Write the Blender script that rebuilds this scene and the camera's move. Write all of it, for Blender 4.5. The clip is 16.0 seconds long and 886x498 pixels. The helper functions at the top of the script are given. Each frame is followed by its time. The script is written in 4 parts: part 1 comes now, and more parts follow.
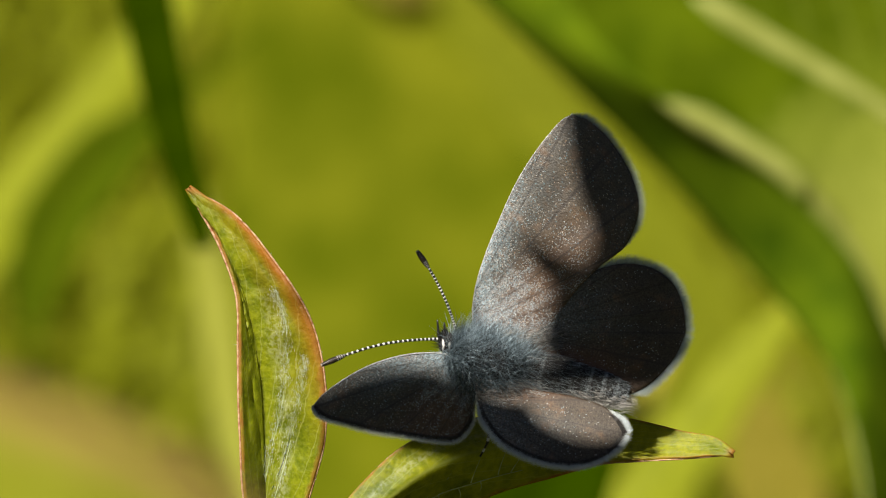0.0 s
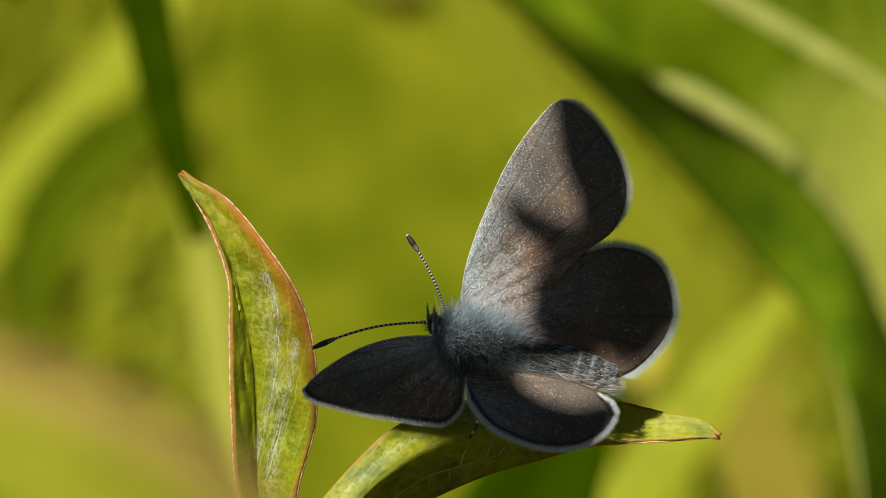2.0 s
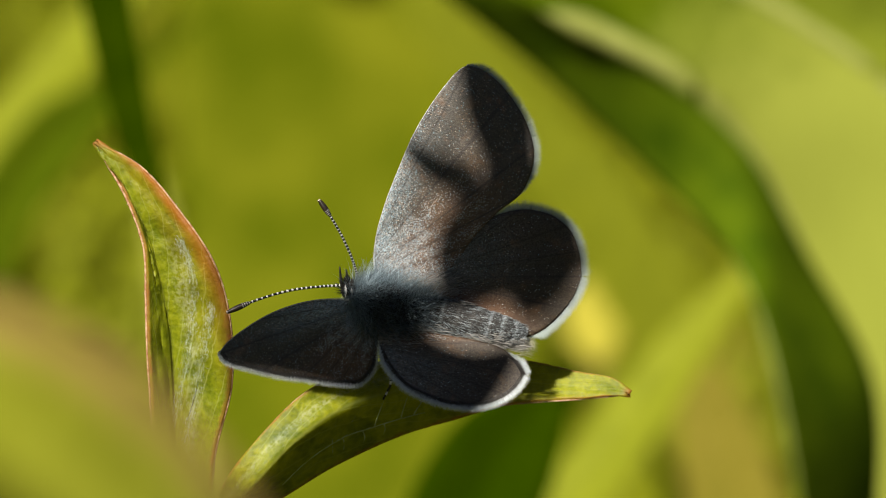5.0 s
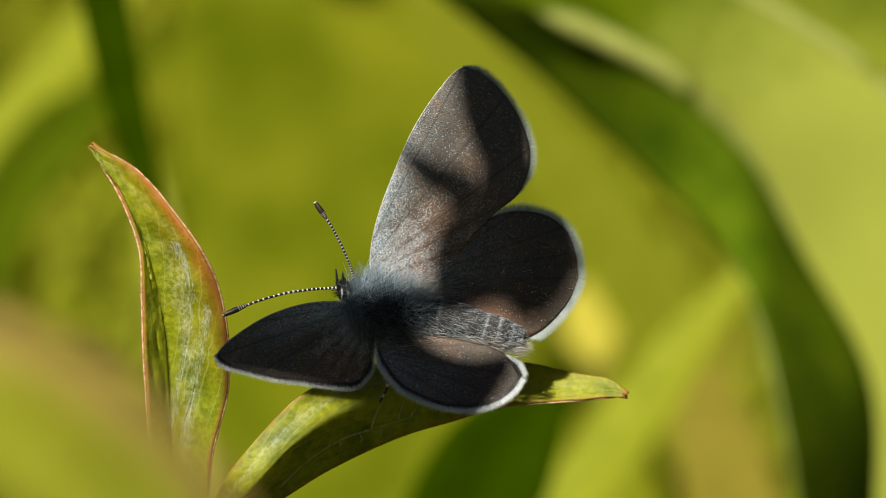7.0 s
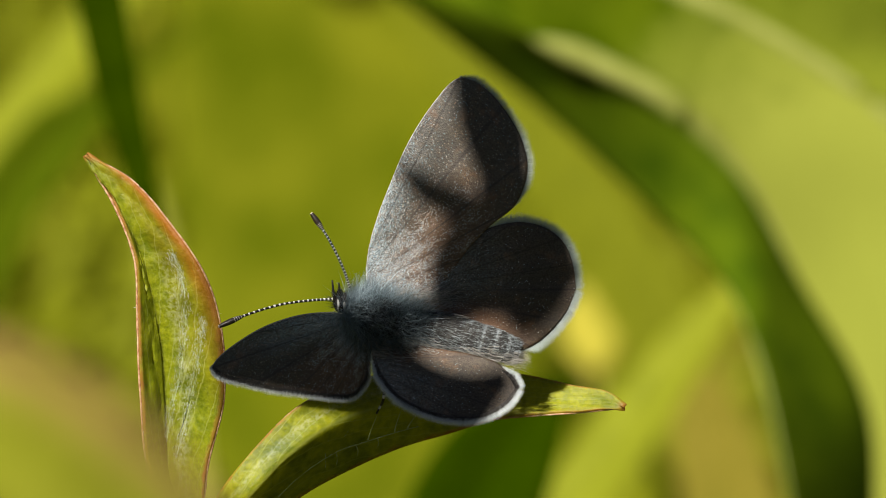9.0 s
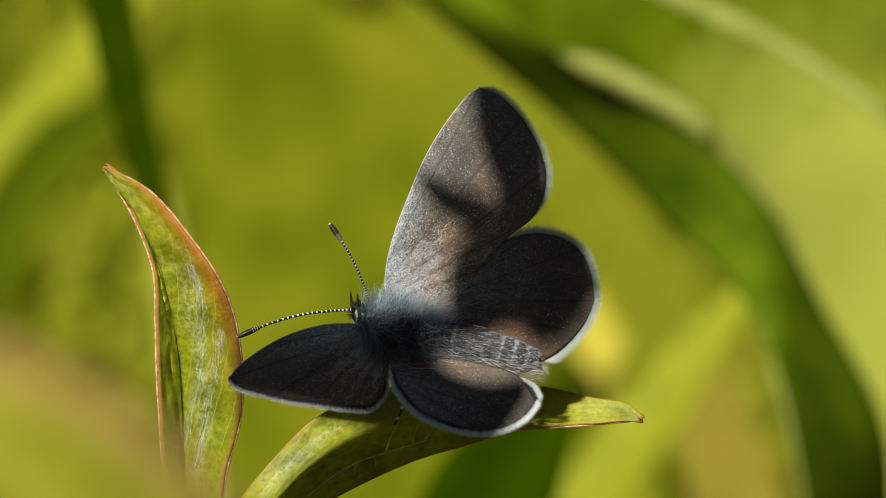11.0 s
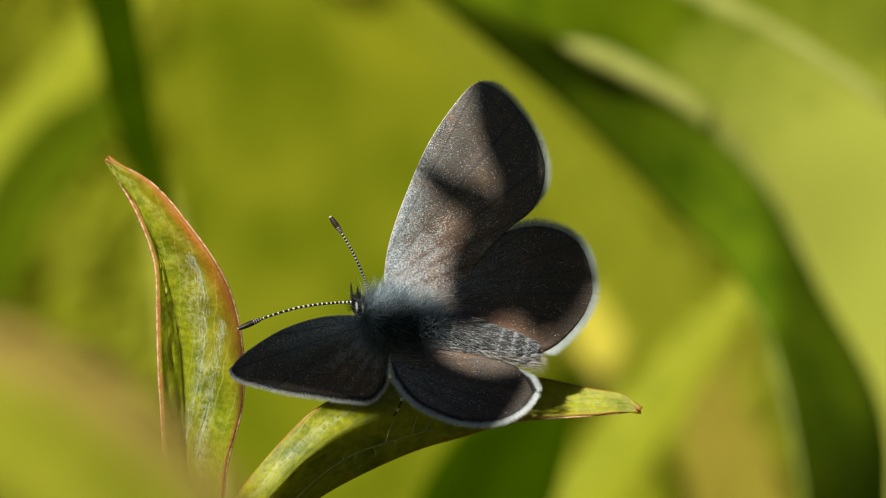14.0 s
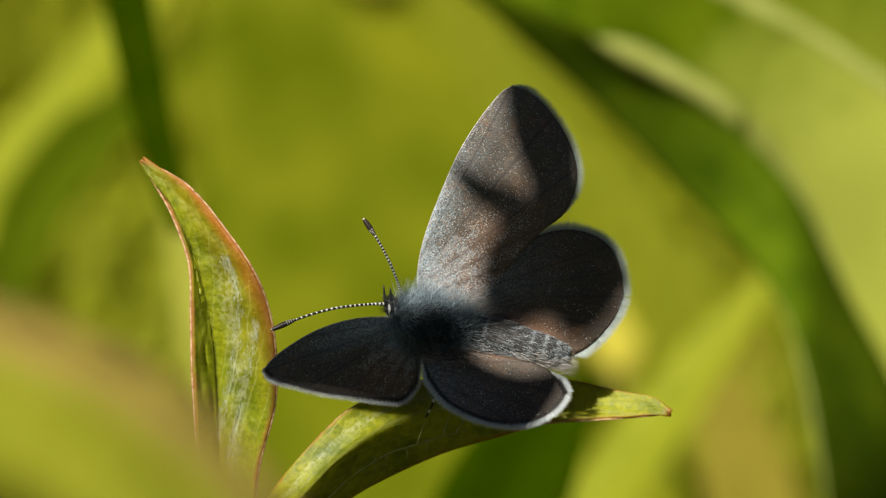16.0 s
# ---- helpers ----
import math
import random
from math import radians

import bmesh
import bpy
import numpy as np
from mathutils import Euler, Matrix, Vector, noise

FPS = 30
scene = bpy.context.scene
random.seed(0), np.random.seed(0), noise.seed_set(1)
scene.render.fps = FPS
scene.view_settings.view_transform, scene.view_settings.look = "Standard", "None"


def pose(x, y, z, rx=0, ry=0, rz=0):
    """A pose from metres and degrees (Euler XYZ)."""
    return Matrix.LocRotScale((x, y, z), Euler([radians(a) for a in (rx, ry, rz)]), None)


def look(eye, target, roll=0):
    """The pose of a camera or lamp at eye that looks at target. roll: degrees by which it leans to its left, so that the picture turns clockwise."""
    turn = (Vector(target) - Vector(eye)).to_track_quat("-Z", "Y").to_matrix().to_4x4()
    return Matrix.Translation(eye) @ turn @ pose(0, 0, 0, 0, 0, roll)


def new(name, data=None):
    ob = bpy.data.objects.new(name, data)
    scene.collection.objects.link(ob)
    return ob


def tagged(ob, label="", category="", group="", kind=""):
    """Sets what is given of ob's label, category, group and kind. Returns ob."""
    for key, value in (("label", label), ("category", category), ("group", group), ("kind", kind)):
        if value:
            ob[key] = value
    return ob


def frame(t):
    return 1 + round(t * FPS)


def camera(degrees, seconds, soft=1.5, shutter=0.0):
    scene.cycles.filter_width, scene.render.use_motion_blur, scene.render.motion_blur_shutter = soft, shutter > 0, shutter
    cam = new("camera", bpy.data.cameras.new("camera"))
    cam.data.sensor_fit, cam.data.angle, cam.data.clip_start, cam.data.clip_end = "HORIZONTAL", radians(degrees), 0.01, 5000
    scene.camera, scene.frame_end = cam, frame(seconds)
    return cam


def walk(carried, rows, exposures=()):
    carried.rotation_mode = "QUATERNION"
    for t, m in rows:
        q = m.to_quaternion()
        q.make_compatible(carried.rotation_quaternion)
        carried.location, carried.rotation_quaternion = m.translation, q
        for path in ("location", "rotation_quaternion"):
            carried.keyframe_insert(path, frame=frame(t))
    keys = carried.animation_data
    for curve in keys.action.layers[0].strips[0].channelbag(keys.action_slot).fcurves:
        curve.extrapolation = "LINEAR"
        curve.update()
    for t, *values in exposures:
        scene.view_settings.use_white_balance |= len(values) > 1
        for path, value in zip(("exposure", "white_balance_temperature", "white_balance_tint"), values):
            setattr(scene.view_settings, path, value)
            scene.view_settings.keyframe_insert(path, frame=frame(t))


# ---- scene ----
# Millimetres in the butterfly's own frame: u to the side, v up, w towards the lens; px and far take positions fitted to
# the camera's view.
PITCH = 22.0
BASE = Matrix.Translation((0, 0, 0.30)) @ Matrix.Rotation(radians(90 - PITCH), 4, "X")
DIST = 293.0


def at(u, v, w):
    return BASE @ Vector((u * 0.001, v * 0.001, w * 0.001))


def view(tu, tv, dist):
    """The lens, dist mm before the butterfly, aimed at the point tu, tv of its plane."""
    aim = Matrix.Rotation(-math.atan2(tu, dist), 4, "Y") @ Matrix.Rotation(math.atan2(tv, math.hypot(tu, dist)), 4, "X")
    return BASE @ Matrix.Translation((0, 0, dist * 0.001)) @ aim


# ---- camera and its path ----
cam = camera(8.0, 16.0, soft=0.7)
cam.data.dof.use_dof = True
cam.data.dof.focus_distance = 0.2965
cam.data.dof.aperture_fstop = 80.0
walk(cam, [
    (0.0, view(0.00, -0.00, 293.0)),
    (0.5, view(0.38, -0.01, 293.0)),
    (1.0, view(0.77, -0.10, 293.5)),
    (1.5, view(0.08, -0.12, 294.4)),
    (2.0, view(0.24, -0.37, 296.0)),
    (2.5, view(1.16, -0.73, 297.7)),
    (3.0, view(0.89, -0.98, 299.2)),
    (3.5, view(0.64, -0.90, 299.3)),
    (4.0, view(1.16, -1.03, 300.3)),
    (4.5, view(1.61, -1.22, 300.9)),
    (5.0, view(2.31, -1.20, 300.7)),
    (7.3, view(2.40, -1.12, 299.9)),
    (7.5, view(2.34, -1.08, 299.5)),
    (8.0, view(2.55, -1.06, 299.3)),
    (8.5, view(2.51, -1.07, 299.3)),
    (9.0, view(2.48, -0.89, 298.8)),
    (9.5, view(2.16, -0.60, 297.8)),
    (10.0, view(1.97, -0.56, 297.6)),
    (12.3, view(2.17, -0.76, 300.4)),
    (12.5, view(1.92, -0.76, 300.3)),
    (13.0, view(1.90, -0.72, 300.7)),
    (13.5, view(2.38, -0.78, 300.7)),
    (14.0, view(2.05, -0.81, 301.1)),
    (14.5, view(1.52, -0.72, 301.6)),
    (15.0, view(1.66, -0.72, 301.7)),
    (15.5, view(1.45, -0.76, 302.7)),
    (16.0, view(1.28, -0.76, 303.0)),
])

# ---- sky, sun, exposure ----
SUN_LOCAL = Vector((-0.35, 0.58, 0.73)).normalized()
SUN_DIR = (BASE.to_3x3() @ SUN_LOCAL).normalized()
world = bpy.data.worlds.new("sky")
scene.world = world
world.use_nodes = True
sky = world.node_tree.nodes.new("ShaderNodeTexSky")
sky.sky_type, sky.sun_disc = "NISHITA", False
sky.sun_elevation = math.asin(SUN_DIR.z)
sky.sun_rotation = math.atan2(SUN_DIR.x, SUN_DIR.y)
world.node_tree.links.new(sky.outputs[0], world.node_tree.nodes["Background"].inputs[0])
world.node_tree.nodes["Background"].inputs[1].default_value = 0.0135
sun = new("sun", bpy.data.lights.new("sun", "SUN"))
sun.data.energy, sun.data.angle, sun.data.color = 5.0, radians(0.53), (1.0, 0.94, 0.84)
sun.matrix_world = look(SUN_DIR * 3.0, (0, 0, 0))
scene.view_settings.exposure = 1.10


# ---- materials ----
class Nodes:
    """A node tree, written line by line."""

    def __init__(self, name):
        self.mat = bpy.data.materials.new(name)
        self.mat.use_nodes = True
        self.tree = self.mat.node_tree
        self.out = self.tree.nodes["Material Output"]
        self.main = self.tree.nodes["Principled BSDF"]

    def put(self, a, socket):
        if isinstance(a, bpy.types.NodeSocket):
            self.tree.links.new(a, socket)
        else:
            socket.default_value = a

    def node(self, kind, **values):
        n = self.tree.nodes.new(kind)
        for key, value in values.items():
            setattr(n, key, value)
        return n

    def math(self, op, a, b=0.0, c=0.0):
        n = self.node("ShaderNodeMath", operation=op)
        for i, value in enumerate((a, b, c)):
            self.put(value, n.inputs[i])
        return n.outputs[0]

    def coords(self, scale=(1000, 1000, 1000), kind="Object"):
        n = self.node("ShaderNodeMapping")
        self.tree.links.new(self.node("ShaderNodeTexCoord").outputs[kind], n.inputs[0])
        n.inputs[3].default_value = scale
        return n.outputs[0]

    def noise(self, where, scale, detail=4.0, rough=0.55):
        n = self.node("ShaderNodeTexNoise")
        self.put(where, n.inputs["Vector"])
        n.inputs["Scale"].default_value, n.inputs["Detail"].default_value, n.inputs["Roughness"].default_value = scale, detail, rough
        return n.outputs[0]

    def cells(self, where, scale, out="Distance"):
        n = self.node("ShaderNodeTexVoronoi")
        self.put(where, n.inputs["Vector"])
        n.inputs["Scale"].default_value = scale
        return n.outputs[out]

    def ramp(self, fac, *stops):
        n = self.node("ShaderNodeValToRGB")
        self.put(fac, n.inputs[0])
        e = n.color_ramp.elements
        while len(e) < len(stops):
            e.new(0.5)
        for i, (p, c) in enumerate(stops):
            e[i].position = p
            e[i].color = (*c, 1) if isinstance(c, tuple) else (c, c, c, 1)
        return n.outputs[0]

    def mix(self, fac, a, b, blend="MIX"):
        n = self.node("ShaderNodeMix", data_type="RGBA", blend_type=blend)
        self.put(fac, n.inputs[0])
        self.put((*a, 1) if isinstance(a, tuple) else a, n.inputs[6])
        self.put((*b, 1) if isinstance(b, tuple) else b, n.inputs[7])
        return n.outputs[2]

    def split(self, vector):
        n = self.node("ShaderNodeSeparateXYZ")
        self.put(vector, n.inputs[0])
        return n.outputs

    def bump(self, height, strength=0.3, distance=0.0001):
        n = self.node("ShaderNodeBump")
        self.put(height, n.inputs["Height"])
        n.inputs["Strength"].default_value, n.inputs["Distance"].default_value = strength, distance
        return n.outputs[0]

    def finish(self, colour, rough=0.5, normal=None, translucent=None, share=0.35, specular=0.5, sheen=0.0):
        p = self.main
        self.put((*colour, 1) if isinstance(colour, tuple) else colour, p.inputs["Base Color"])
        self.put(rough, p.inputs["Roughness"])
        self.put(specular, p.inputs["Specular IOR Level"])
        p.inputs["Sheen Weight"].default_value = sheen
        if normal is not None:
            self.put(normal, p.inputs["Normal"])
        if translucent is not None:
            t = self.node("ShaderNodeBsdfTranslucent")
            self.put((*translucent, 1) if isinstance(translucent, tuple) else translucent, t.inputs[0])
            m = self.node("ShaderNodeMixShader")
            self.put(share, m.inputs[0])
            self.tree.links.new(p.outputs[0], m.inputs[1])
            self.tree.links.new(t.outputs[0], m.inputs[2])
            self.tree.links.new(m.outputs[0], self.out.inputs[0])
        return self.mat


def leaf_material(name, dark, light, through_colour, share=0.4, rough=0.45, veins=9.0, margin=None, vein_colour=None, gloss=0.25, margin_width=0.1, steep=0.5, lit_end=None, cloud=None):
    """A green blade: mottled, with side veins along the UV map, and a coloured margin where it has one."""
    n = Nodes(name)
    where = n.coords()
    x, y, _ = n.split(n.coords((1, 1, 1), "UV"))
    blotch = n.math("ADD", n.math("MULTIPLY", n.noise(where, 0.35, 5), 0.5), n.math("MULTIPLY", n.noise(where, 1.3, 5), 0.5))
    grain = n.noise(where, 4.0, 4)
    colour = n.mix(n.ramp(blotch, (0.36, 0.0), (0.64, 1.0)), dark, light)
    colour = n.mix(n.math("MULTIPLY", grain, 0.35), colour, tuple(c * 0.55 for c in dark))
    side = n.math("ABSOLUTE", n.math("SUBTRACT", x, 0.5))
    wave = n.math("SINE", n.math("MULTIPLY", n.math("SUBTRACT", y, n.math("MULTIPLY", side, steep)), veins * 6.283))
    line = n.ramp(wave, (0.9, 0.0), (1.0, 1.0))
    rib = n.ramp(side, (0.0, 1.0), (0.03, 0.0))
    if vein_colour:
        colour = n.mix(n.math("MULTIPLY", n.math("MAXIMUM", line, rib), 0.5), colour, vein_colour)
    if cloud:
        colour = n.mix(n.ramp(n.noise(where, cloud[0], 3), (0.36, 0.0), (0.64, 1.0)), colour, cloud[1])
    # sunlight painted as a lighter colour towards the far end of the UV map
    if lit_end:
        lit_mask = n.ramp(n.math("ADD", y, n.math("MULTIPLY", n.math("SUBTRACT", blotch, 0.5), 0.25)), (lit_end[0], 0.0), (lit_end[1], 1.0))
        colour = n.mix(lit_mask, colour, lit_end[2])
    trans = n.mix(n.math("MULTIPLY", blotch, 0.5), through_colour, tuple(c * 0.7 for c in through_colour))
    if margin:
        edge = n.math("ADD", side, n.math("MULTIPLY", n.math("SUBTRACT", n.noise(where, 0.9, 5), 0.5), 0.24))
        edge = n.math("MAXIMUM", n.ramp(edge, (0.5 - margin_width, 0.0), (0.5 - margin_width * 0.1, 1.0)), n.ramp(y, (0.93, 0.0), (1.0, 0.9)))
        colour = n.mix(edge, colour, margin)
        trans = n.mix(edge, trans, tuple(c * 0.9 for c in margin))
    height = n.math("ADD", n.math("MULTIPLY", n.math("ADD", line, rib), -0.6), n.math("MULTIPLY", grain, 0.6))
    return n.finish(colour, rough, n.bump(height, 0.5, 0.0002), trans, share, gloss)


def young_leaf_material(name, rust, ridge, low, high, glow):
    """Fresh green with a net of pale veins, a rust-coloured flush and a thin uneven orange margin."""
    n = Nodes(name)
    where = n.coords()
    x, y, _ = n.split(n.coords((1, 1, 1), "UV"))
    side = n.math("ABSOLUTE", n.math("SUBTRACT", x, 0.5))
    wobble = n.noise(where, 0.8, 4)
    grain = n.noise(where, 5.0, 5, 0.65)
    blotch = n.math("ADD", n.math("MULTIPLY", n.noise(where, 0.4, 5), 0.55), n.math("MULTIPLY", n.noise(where, 1.8, 6, 0.65), 0.55))
    colour = n.mix(n.ramp(blotch, (0.38, 0.0), (0.62, 1.0)), low, high)
    colour = n.mix(n.ramp(grain, (0.38, 0.45), (0.55, 0.0)), colour, (0.07, 0.12, 0.002))
    # bent side veins, and the net between them
    bent = n.math("ADD", n.math("SUBTRACT", y, n.math("MULTIPLY", side, 0.9)), n.math("MULTIPLY", n.math("SUBTRACT", wobble, 0.5), 0.10))
    wave = n.math("SINE", n.math("MULTIPLY", bent, 44.0))
    line = n.ramp(wave, (0.965, 0.0), (1.0, 1.0))
    rib = n.ramp(side, (0.0, 1.0), (0.025, 0.0))
    moved = n.node("ShaderNodeVectorMath", operation="ADD")
    n.put(where, moved.inputs[0])
    shift = n.node("ShaderNodeTexNoise")
    n.put(where, shift.inputs["Vector"])
    shift.inputs["Scale"].default_value = 1.5
    n.put(shift.outputs[1], moved.inputs[1])
    net = n.node("ShaderNodeTexVoronoi", feature="DISTANCE_TO_EDGE")
    n.put(moved.outputs[0], net.inputs["Vector"])
    net.inputs["Scale"].default_value = 1.3
    mesh = n.math("MULTIPLY", n.ramp(net.outputs["Distance"], (0.0, 1.0), (0.06, 0.0)), n.ramp(wobble, (0.35, 0.3), (0.6, 1.0)))
    veins = n.math("MAXIMUM", n.math("MAXIMUM", line, rib), n.math("MULTIPLY", mesh, 0.38))
    colour = n.mix(n.math("MULTIPLY", veins, 0.55), colour, (0.40, 0.43, 0.10))
    # silver hairs; on the spreading leaf the glossy ridge's highlight, painted in
    off = n.math("ABSOLUTE", n.math("ADD", n.math("SUBTRACT", x, ridge), n.math("MULTIPLY", n.math("SUBTRACT", wobble, 0.5), 0.16)))
    silver_shine = n.math("MULTIPLY", n.ramp(off, (0.015, 1.0), (0.09, 0.0)), n.ramp(grain, (0.44, 0.0), (0.56, 1.0)))
    silver_shine = n.math("MULTIPLY", silver_shine, n.ramp(y, (0.05, 0.4), (0.2, 1.0), (0.55, 0.9), (0.68, 0.0)))
    colour = n.mix(n.math("MULTIPLY", silver_shine, 0.4), colour, (0.56, 0.58, 0.38))
    flush = n.math("MULTIPLY", n.ramp(n.noise(n.coords((5, 5, 1), "UV"), 1.0, 6, 0.65), (0.36, 0.0), (0.58, 1.0)), n.ramp(y, (0.32, 0.0), (0.70, 1.0)))
    flush = n.math("MULTIPLY", n.math("ADD", n.math("MULTIPLY", flush, rust), n.math("MULTIPLY", n.ramp(y, (0.25, 0.0), (0.45, 0.75)), rust)), n.ramp(x, (0.62, 0.03), (0.85, 0.24), (0.985, 1.0)))
    colour = n.mix(flush, colour, (0.40, 0.15, 0.012))
    edge = n.math("ADD", side, n.math("MULTIPLY", n.math("SUBTRACT", n.noise(where, 1.6, 5, 0.65), 0.5), 0.13))
    edge = n.math("MULTIPLY", n.ramp(edge, (0.455, 0.0), (0.50, 1.0)), n.ramp(n.noise(where, 0.5, 3), (0.35, 0.35), (0.6, 1.0)))
    edge = n.math("MAXIMUM", edge, n.ramp(y, (0.955, 0.0), (1.0, 0.9)))
    colour = n.mix(edge, colour, (0.42, 0.17, 0.04))
    trans = n.mix(n.math("MAXIMUM", n.math("MULTIPLY", flush, 0.6), edge), n.mix(n.ramp(blotch, (0.38, 0.0), (0.62, 1.0)), tuple(c * 0.5 for c in glow), glow), (0.45, 0.18, 0.02))
    trans = n.mix(n.math("MULTIPLY", veins, 0.5), trans, (0.62, 0.62, 0.12))
    height = n.math("ADD", n.math("MULTIPLY", veins, 0.06), n.math("ADD", n.math("MULTIPLY", grain, 0.5), n.math("MULTIPLY", blotch, 1.8)))
    return n.finish(colour, n.ramp(grain, (0.3, 0.28), (0.7, 0.55)), n.bump(height, 0.4, 0.00025), trans, 0.5, 0.4)


MAT = {}
MAT["young_leaf"] = young_leaf_material("young_leaf", 0.7, 0.69, (0.075, 0.125, 0.002), (0.30, 0.33, 0.008), (0.58, 0.58, 0.006))
MAT["green_young_leaf"] = young_leaf_material("green_young_leaf", 0.08, 0.30, (0.072, 0.125, 0.003), (0.35, 0.36, 0.010), (0.66, 0.64, 0.006))
# Grass green lightened for blades in the sun; sunlight is in the colour.
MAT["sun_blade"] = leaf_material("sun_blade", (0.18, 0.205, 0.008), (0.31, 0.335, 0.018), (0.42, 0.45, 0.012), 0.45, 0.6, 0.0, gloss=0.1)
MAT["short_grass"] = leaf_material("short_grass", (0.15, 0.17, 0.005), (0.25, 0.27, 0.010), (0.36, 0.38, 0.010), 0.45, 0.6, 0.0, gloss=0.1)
MAT["green_blade"] = leaf_material("green_blade", (0.045, 0.08, 0.002), (0.085, 0.12, 0.003), (0.22, 0.30, 0.004), 0.4, 0.6, 0.0, gloss=0.1)
MAT["arch_blade"] = leaf_material("arch_blade", (0.048, 0.078, 0.002), (0.085, 0.115, 0.003), (0.16, 0.21, 0.003), 0.3, 0.9, 0.0, gloss=0.0)
# Stem green darkened: the shade on it is put into the colour.
MAT["shaded_blade"] = leaf_material("shaded_blade", (0.012, 0.026, 0.0), (0.022, 0.040, 0.0), (0.02, 0.03, 0.0), 0.15, 0.9, 0.0, gloss=0.0)
MAT["broad_leaf"] = leaf_material("broad_leaf", (0.05, 0.08, 0.001), (0.105, 0.14, 0.004), (0.22, 0.28, 0.004), 0.4, 0.8, 14.0, None, (0.14, 0.18, 0.02), 0.02, lit_end=(0.36, 0.62, (0.20, 0.235, 0.02)), cloud=(0.09, (0.07, 0.105, 0.002)))
MAT["red_margin_leaf"] = leaf_material("red_margin_leaf", (0.20, 0.215, 0.010), (0.31, 0.325, 0.028), (0.38, 0.40, 0.025), 0.4, 0.6, 0.0, (0.38, 0.225, 0.085), gloss=0.05, margin_width=0.22)
MAT["dry_leaf"] = leaf_material("dry_leaf", (0.17, 0.15, 0.012), (0.25, 0.205, 0.025), (0.30, 0.24, 0.03), 0.3, 0.7, 0.0, gloss=0.1)
# Rib colour lightened: sunlight on the ridges and the edge highlight are painted in.
MAT["pale_rib"] = leaf_material("pale_rib", (0.20, 0.22, 0.04), (0.30, 0.32, 0.08), (0.2, 0.22, 0.04), 0.2, 0.5, 0.0, gloss=0.15)
# Leaf green darkened to stand for the shade that it lies in.
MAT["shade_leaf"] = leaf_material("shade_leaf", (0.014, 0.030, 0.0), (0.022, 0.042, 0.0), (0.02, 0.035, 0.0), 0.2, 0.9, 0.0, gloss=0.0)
# The folded rim's shade is partly painted dark; the cloud paints sun dapples.
MAT["shaded_rim"] = leaf_material("shaded_rim", (0.026, 0.055, 0.001), (0.05, 0.085, 0.002), (0.06, 0.10, 0.001), 0.2, 0.8, 0.0, gloss=0.02, cloud=(0.10, (0.085, 0.125, 0.003)))
MAT["leaf_side"] = leaf_material("leaf_side", (0.025, 0.05, 0.0), (0.065, 0.095, 0.001), (0.16, 0.22, 0.002), 0.35, 0.8, 14.0, None, (0.07, 0.10, 0.004), 0.02, lit_end=(0.40, 0.60, (0.29, 0.32, 0.045)), cloud=(0.09, (0.085, 0.12, 0.002)))
MAT["thick_leaf"] = leaf_material("thick_leaf", (0.05, 0.08, 0.004), (0.09, 0.12, 0.006), (0.05, 0.07, 0.002), 0.02, 0.5, 8.0, gloss=0.2)
MAT["smooth_leaf"] = leaf_material("smooth_leaf", (0.066, 0.092, 0.002), (0.102, 0.128, 0.003), (0.16, 0.20, 0.004), 0.3, 0.9, 0.0, gloss=0.0, cloud=(0.05, (0.160, 0.172, 0.008)))
MAT["stalk"] = leaf_material("stalk", (0.12, 0.13, 0.01), (0.22, 0.16, 0.03), (0.2, 0.2, 0.02), 0.15, 0.5, 0.0)
# The stem's sunlit lower length, its brightness painted pale.
MAT["sunlit_blade"] = leaf_material("sunlit_blade", (0.30, 0.31, 0.04), (0.38, 0.39, 0.06), (0.40, 0.40, 0.04), 0.4, 0.6, 0.0, gloss=0.1)
# Bright yellow that paints a sunlit spot on a leaf.
MAT["sun_spot_leaf"] = leaf_material("sun_spot_leaf", (0.44, 0.39, 0.04), (0.58, 0.52, 0.07), (0.5, 0.45, 0.03), 0.4, 0.6, 0.0, gloss=0.1)


def soil_material():
    n = Nodes("soil_and_moss")
    where = n.coords((1, 1, 1))
    big, small = n.noise(where, 9.0, 6), n.noise(where, 160.0, 6)
    colour = n.mix(n.ramp(big, (0.35, 0.0), (0.65, 1.0)), (0.030, 0.032, 0.002), (0.055, 0.058, 0.004))
    colour = n.mix(n.math("MULTIPLY", small, 0.5), colour, (0.022, 0.018, 0.004))
    return n.finish(colour, 0.9, n.bump(n.math("ADD", big, small), 0.8, 0.01), specular=0.1)


MAT["soil"] = soil_material()


